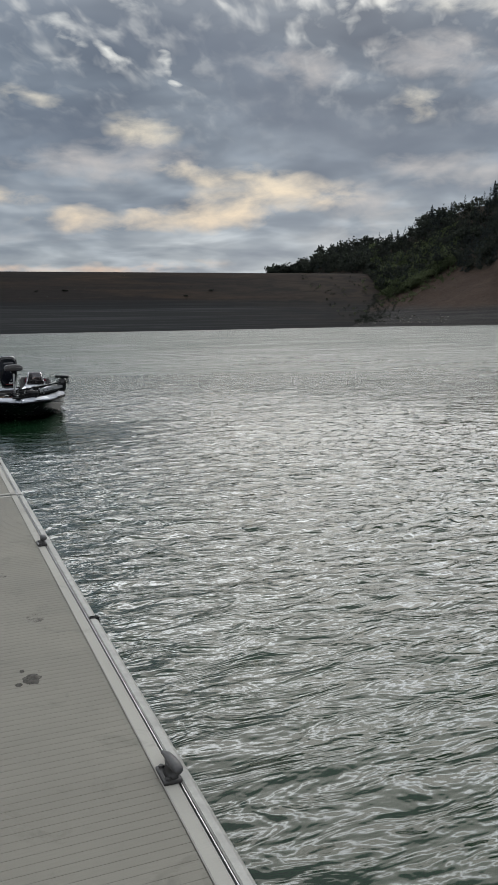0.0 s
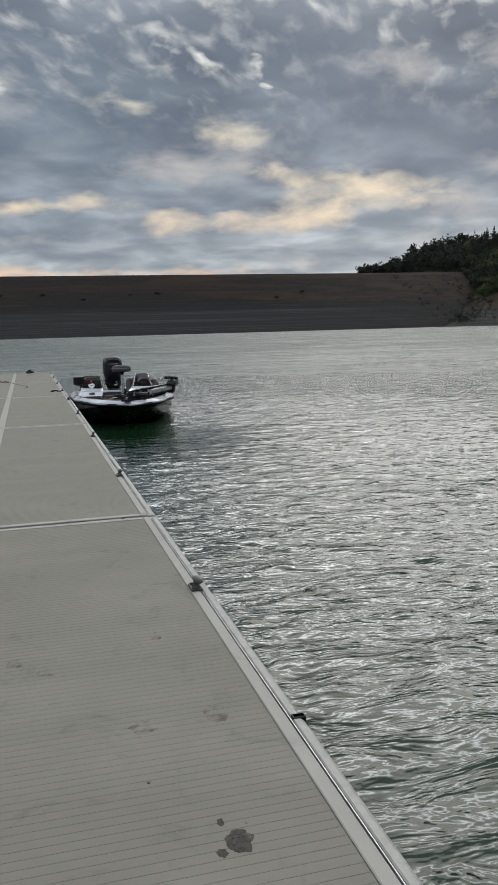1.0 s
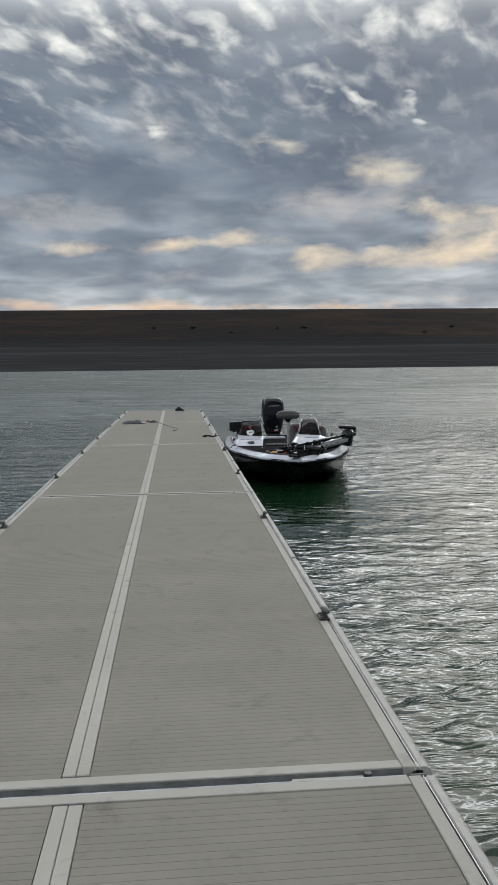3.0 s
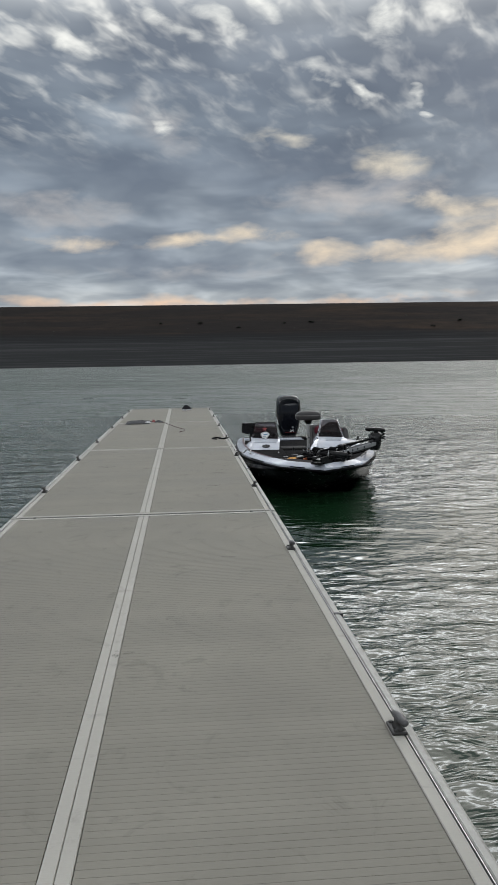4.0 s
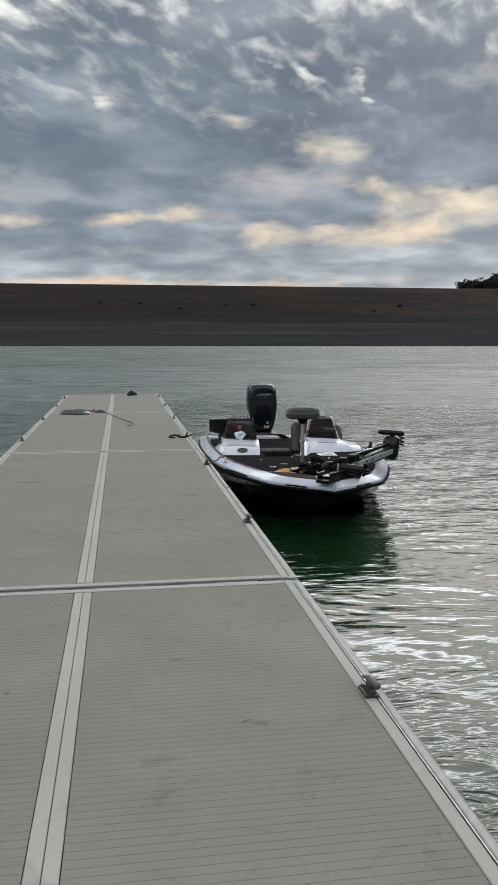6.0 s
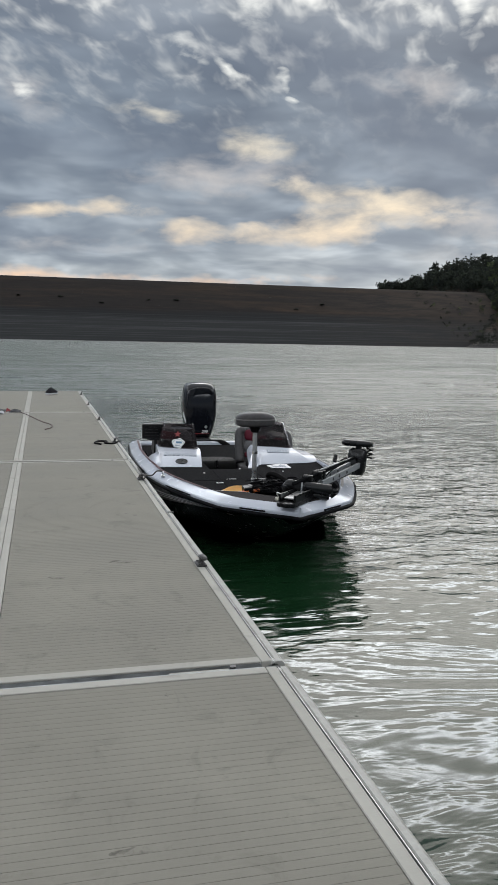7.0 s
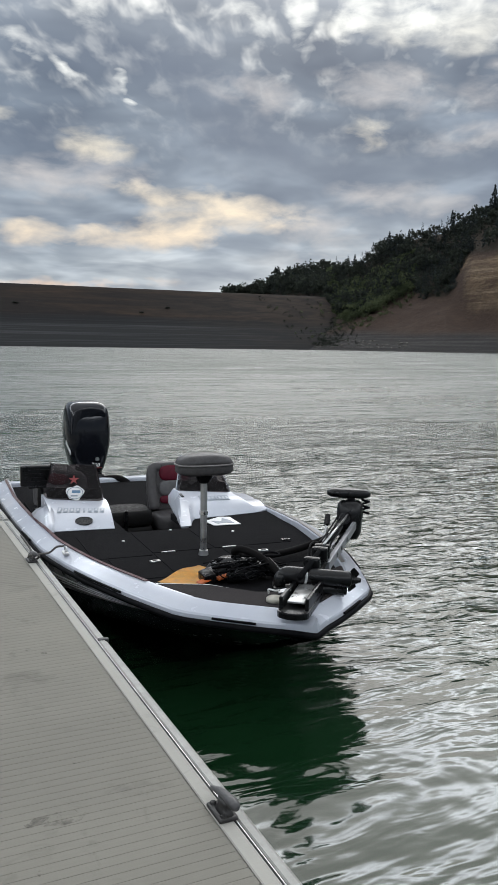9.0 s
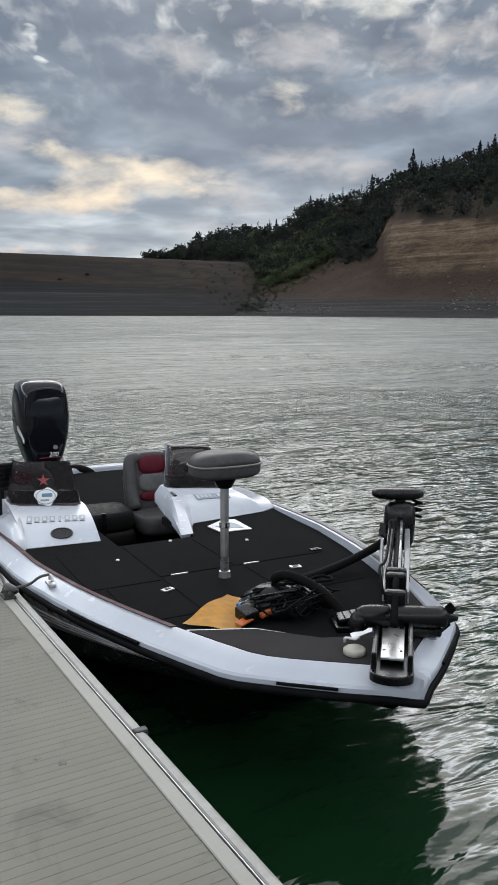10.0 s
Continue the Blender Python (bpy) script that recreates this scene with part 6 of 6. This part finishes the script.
def gear():
    # foot pedal in the bow recess
    p = empty("foot_pedal", BOAT.matrix_world @ pose(0.16, 0.62, DECK + 0.001, 0, 0, -22), "black trolling motor foot pedal with cables", "pedal")
    part("base", box(B(), (0, 0, 0.012), (0.20, 0.14, 0.024), 0.006), BLACK, p)
    part("treadle", box(B(), (0.01, 0, 0.05), (0.17, 0.09, 0.018), 0.006, 2, Matrix.Rotation(radians(-9), 4, "Y")), BLACK, p)
    for k in range(5):
        part("tread_rib", box(B(), (-0.055 + 0.032 * k, 0, 0.0505 + 0.005 * k), (0.006, 0.075, 0.004), 0.001), RUBBER, p)
    part("side_knob", cyl(B(), (0.06, -0.085, 0.03), (0.06, -0.07, 0.06), 0.02, 0.016, 12), BLACK, p)
    # heap of black cables and connectors
    c = empty("cable_heap", BOAT.matrix_world @ pose(-0.08, 0.90, DECK + 0.001), "tangled heap of black cables and connectors on the deck", "cables")
    rng = random.Random(12)
    for k in range(18):
        pts = [(rng.gauss(0.09, 0.11), rng.gauss(-0.02, 0.07), rng.uniform(0.012, 0.13)) for _ in range(6)]
        part("cable", pipe(B(), pts, rng.choice((0.004, 0.005, 0.007)), 6, 6), RUBBER if k % 3 else BLACK, c, smooth=True)
    for x, y, s, m, a in ((-0.10, 0.02, (0.09, 0.06, 0.05), BLACK, 20), (0.06, 0.05, (0.10, 0.07, 0.06), BLACK, -30), (0.10, -0.04, (0.12, 0.06, 0.04), DARK_METAL, 10), (-0.16, -0.05, (0.07, 0.09, 0.05), BLACK, 5),
                       (-0.09, 0.10, (0.06, 0.035, 0.03), BLUE, 40), (-0.13, 0.07, (0.03, 0.03, 0.025), BLUE, 10), (-0.07, -0.06, (0.08, 0.03, 0.02), ORANGE, 15), (-0.19, -0.09, (0.09, 0.04, 0.012), ORANGE, 25), (0.17, 0.0, (0.10, 0.08, 0.05), BLACK, 35), (0.0, -0.09, (0.11, 0.05, 0.04), BLACK, -12), (0.23, -0.06, (0.08, 0.06, 0.04), RUBBER, 60)):
        part("connector", box(B(), (0, 0, 0), s, 0.008, 2, pose(x, y, 0.03 + s[2] / 2 * 0.6, 8, -6, a)), m, c)
    part("bag", loft(B(), [rounded(0.02, 0.05, z, hx, hy, 3, 20) for z, hx, hy in ((0.0, 0.14, 0.095), (0.04, 0.15, 0.10), (0.085, 0.12, 0.075), (0.115, 0.06, 0.04))]), BLACK, c, smooth=True)
    # paper envelope, slightly buckled
    e = B()
    nx, ny = 10, 8
    grid = [[e.verts.new(((i / nx - 0.5) * 0.36, (j / ny - 0.5) * 0.25, 0.008 + 0.010 * math.sin(i * 0.7 + 1) * math.sin(j * 0.6) + 0.02 * (j / ny) ** 2 * (i / nx))) for j in range(ny + 1)] for i in range(nx + 1)]
    for i in range(nx):
        for j in range(ny):
            e.faces.new((grid[i][j], grid[i + 1][j], grid[i + 1][j + 1], grid[i][j + 1]))
    bmesh.ops.solidify(e, geom=e.faces[:], thickness=0.004)
    ob = part("padded_envelope", e, YELLOW, None, smooth=True)
    ob.matrix_world = BOAT.matrix_world @ pose(-0.27, 0.955, DECK + 0.008, 0, 0, 32)
    tagged(ob, "orange-yellow padded paper envelope lying on the boat deck", "envelope")
    # pale deck fitting at the bow
    q = empty("deck_light_fitting", BOAT.matrix_world @ pose(-0.09, 0.275, rail(0.3) + 0.002), "round yellowed-white plastic deck fitting with a clip", "fitting")
    part("body", loft(B(), [rounded(0, 0, z, r, r, 2, 24) for z, r in ((0, 0.038), (0.004, 0.043), (0.018, 0.042), (0.024, 0.036))]), PALE_PLASTIC, q, smooth=True)
    part("clip", pipe(B(), [(-0.01, 0.05, 0.03), (-0.02, 0.03, 0.055), (0.01, 0.015, 0.05), (0.04, 0.03, 0.045)], 0.005, 6, 5), WHITE_MARK, q, smooth=True)


gear()

# eye on the gunwale and mooring line to the cleat
eye = BOAT.matrix_world @ Vector((-0.885, 1.65, 0.50))
bm = B()
ring = [(-0.885 + 0.012, 1.65 + 0.024 * math.cos(a), 0.468 + 0.024 * math.sin(a)) for a in (math.pi * k / 10 for k in range(11))]
part("bow_eye", pipe(bm, ring, 0.007, 8, 2), STEEL, BOAT, "chrome cleat on the gunwale", smooth=True)
part("eye_base", box(B(), (-0.875, 1.65, 0.455), (0.034, 0.085, 0.014), 0.004), STEEL, BOAT)
rope = empty("mooring_rope", Matrix.Translation((0, 0, 0)), "worn grey-brown mooring rope from dock cleat to boat", "rope")
part("line", pipe(B(), [(eye.x, eye.y, eye.z), (eye.x - 0.05, eye.y - 0.03, 0.085), (-0.04, 17.40, 0.040), (-0.10, 17.37, 0.045), (-0.145, 17.34, 0.050), (-0.16, 17.38, 0.040), (-0.13, 17.42, 0.045)], 0.0068, 8, 8), ROPE, rope, smooth=True)
part("knot", pipe(B(), [(-0.135 + 0.026 * math.cos(a), 17.36 + 0.045 * math.sin(a * 0.5), 0.030 + 0.020 * math.sin(a)) for a in (0.7 * k for k in range(14))], 0.0068, 8, 3), ROPE, rope, smooth=True)
part("loose_end", pipe(B(), [(-0.14, 17.40, 0.03), (-0.125, 17.52, 0.012), (-0.105, 17.68, 0.008), (-0.10, 17.86, 0.008), (-0.098, 18.05, 0.008)], 0.0068, 8, 6), ROPE, rope, smooth=True)
stern_rope = empty("loose_rope", Matrix.Translation((0, 0, 0)), "thin dark rope lying loose by the dock cleat", "rope")
part("line", pipe(B(), [(-0.10, 20.05, 0.03), (-0.18, 19.95, 0.012), (-0.28, 20.02, 0.012), (-0.24, 20.16, 0.012), (-0.34, 20.2, 0.012), (-0.40, 20.02, 0.012), (-0.33, 19.9, 0.012)], 0.011, 6, 6), RUBBER, stern_rope, smooth=True)
cord = empty("thin_cord", Matrix.Translation((0, 0, 0)), "thin reddish cord lying in a curve on the planks", "cord")
part("line", pipe(B(), [(-1.45, 24.5, 0.01), (-1.30, 24.0, 0.012), (-1.02, 22.7, 0.008), (-0.90, 22.3, 0.008), (-0.88, 21.9, 0.008), (-0.98, 21.6, 0.008)], 0.005, 6, 6), MAROON, cord, smooth=True)


# ---- things left on the dock ----
def crumpled(name, cx, cy, rx, ry, h, seed, mats, label, category):
    """A crumpled garment: folded heaps of cloth."""
    t = empty(name, Matrix.Translation((cx, cy, 0.002)), label, category)
    for k, (dx, dy, sx, sy, sh, mat, pn) in enumerate(mats):
        bm = B()
        bmesh.ops.create_grid(bm, x_segments=26, y_segments=18, size=1)
        for v in bm.verts:
            x, y = v.co.x, v.co.y
            r = (abs(x) ** 2.6 + abs(y) ** 2.6) ** (1 / 2.6)
            n = noise.fractal(Vector((x * 1.6 + seed + k * 7, y * 1.6, seed)), 0.9, 2.0, 4)
            v.co.z = max(0.0, (1 - r * 0.92)) ** 0.5 * h * sh * (0.75 + 0.7 * n) + 0.004
            q = 1 + 0.16 * noise.noise(Vector((x * 2 + k, y * 2, seed)))
            v.co.x, v.co.y = dx + x * sx * rx * q, dy + y * sy * ry * q
        part(pn, bm, mat, t, smooth=True)


crumpled("jacket", -1.76, 24.4, 0.42, 0.55, 0.055, 3.0,
         [(-0.15, 0.0, 0.66, 0.9, 1.0, NAVY, "body"), (0.06, -0.22, 0.16, 0.14, 0.9, CLOTH_WHITE, "lining"), (0.18, 0.10, 0.08, 0.16, 1.1, CLOTH_RED, "collar"), (0.30, 0.05, 0.22, 0.35, 0.9, NAVY, "sleeve")],
         "dark blue, white and red jacket crumpled on the planks", "jacket")


def shoes():
    for x, y, a in ((-0.86, 28.80, 20), (-0.755, 28.88, -38)):
        t = empty("shoe", pose(x, y, 0.004, 0, 0, a + 90), "black sports shoe with a white sole standing on the dock", "shoe", "pair of shoes")
        outline = lambda z, f, g: [(0.15 * f * math.cos(q) * (1.0 if math.cos(q) > 0 else 0.95), 0.05 * g * math.sin(q) * (1.1 if math.cos(q) > 0 else 0.85), z) for q in (2 * math.pi * k / 20 for k in range(20))]
        part("sole", loft(B(), [outline(0, 0.97, 0.95), outline(0.012, 1, 1), outline(0.032, 1, 1)]), CLOTH_WHITE, t, "white sole", smooth=True)
        up = [[(p[0] + sh, p[1], p[2] + (0.03 if p[0] < 0 else 0) * lift) for p in outline(z, f, g)] for z, f, g, sh, lift in ((0.030, 0.97, 0.96, 0, 0), (0.065, 0.92, 0.9, -0.004, 0.4), (0.09, 0.72, 0.78, -0.03, 1), (0.115, 0.48, 0.62, -0.06, 1.0), (0.125, 0.42, 0.5, -0.066, 1.0))]
        part("upper", loft(B(), up), NAVY, t, "black upper", smooth=True)
        for k in range(4):
            part("lace", cyl(B(), (0.02 + 0.022 * k, -0.026, 0.096 - 0.009 * k), (0.03 + 0.022 * k, 0.026, 0.097 - 0.009 * k), 0.004, seg=6), CLOTH_WHITE, t)


shoes()
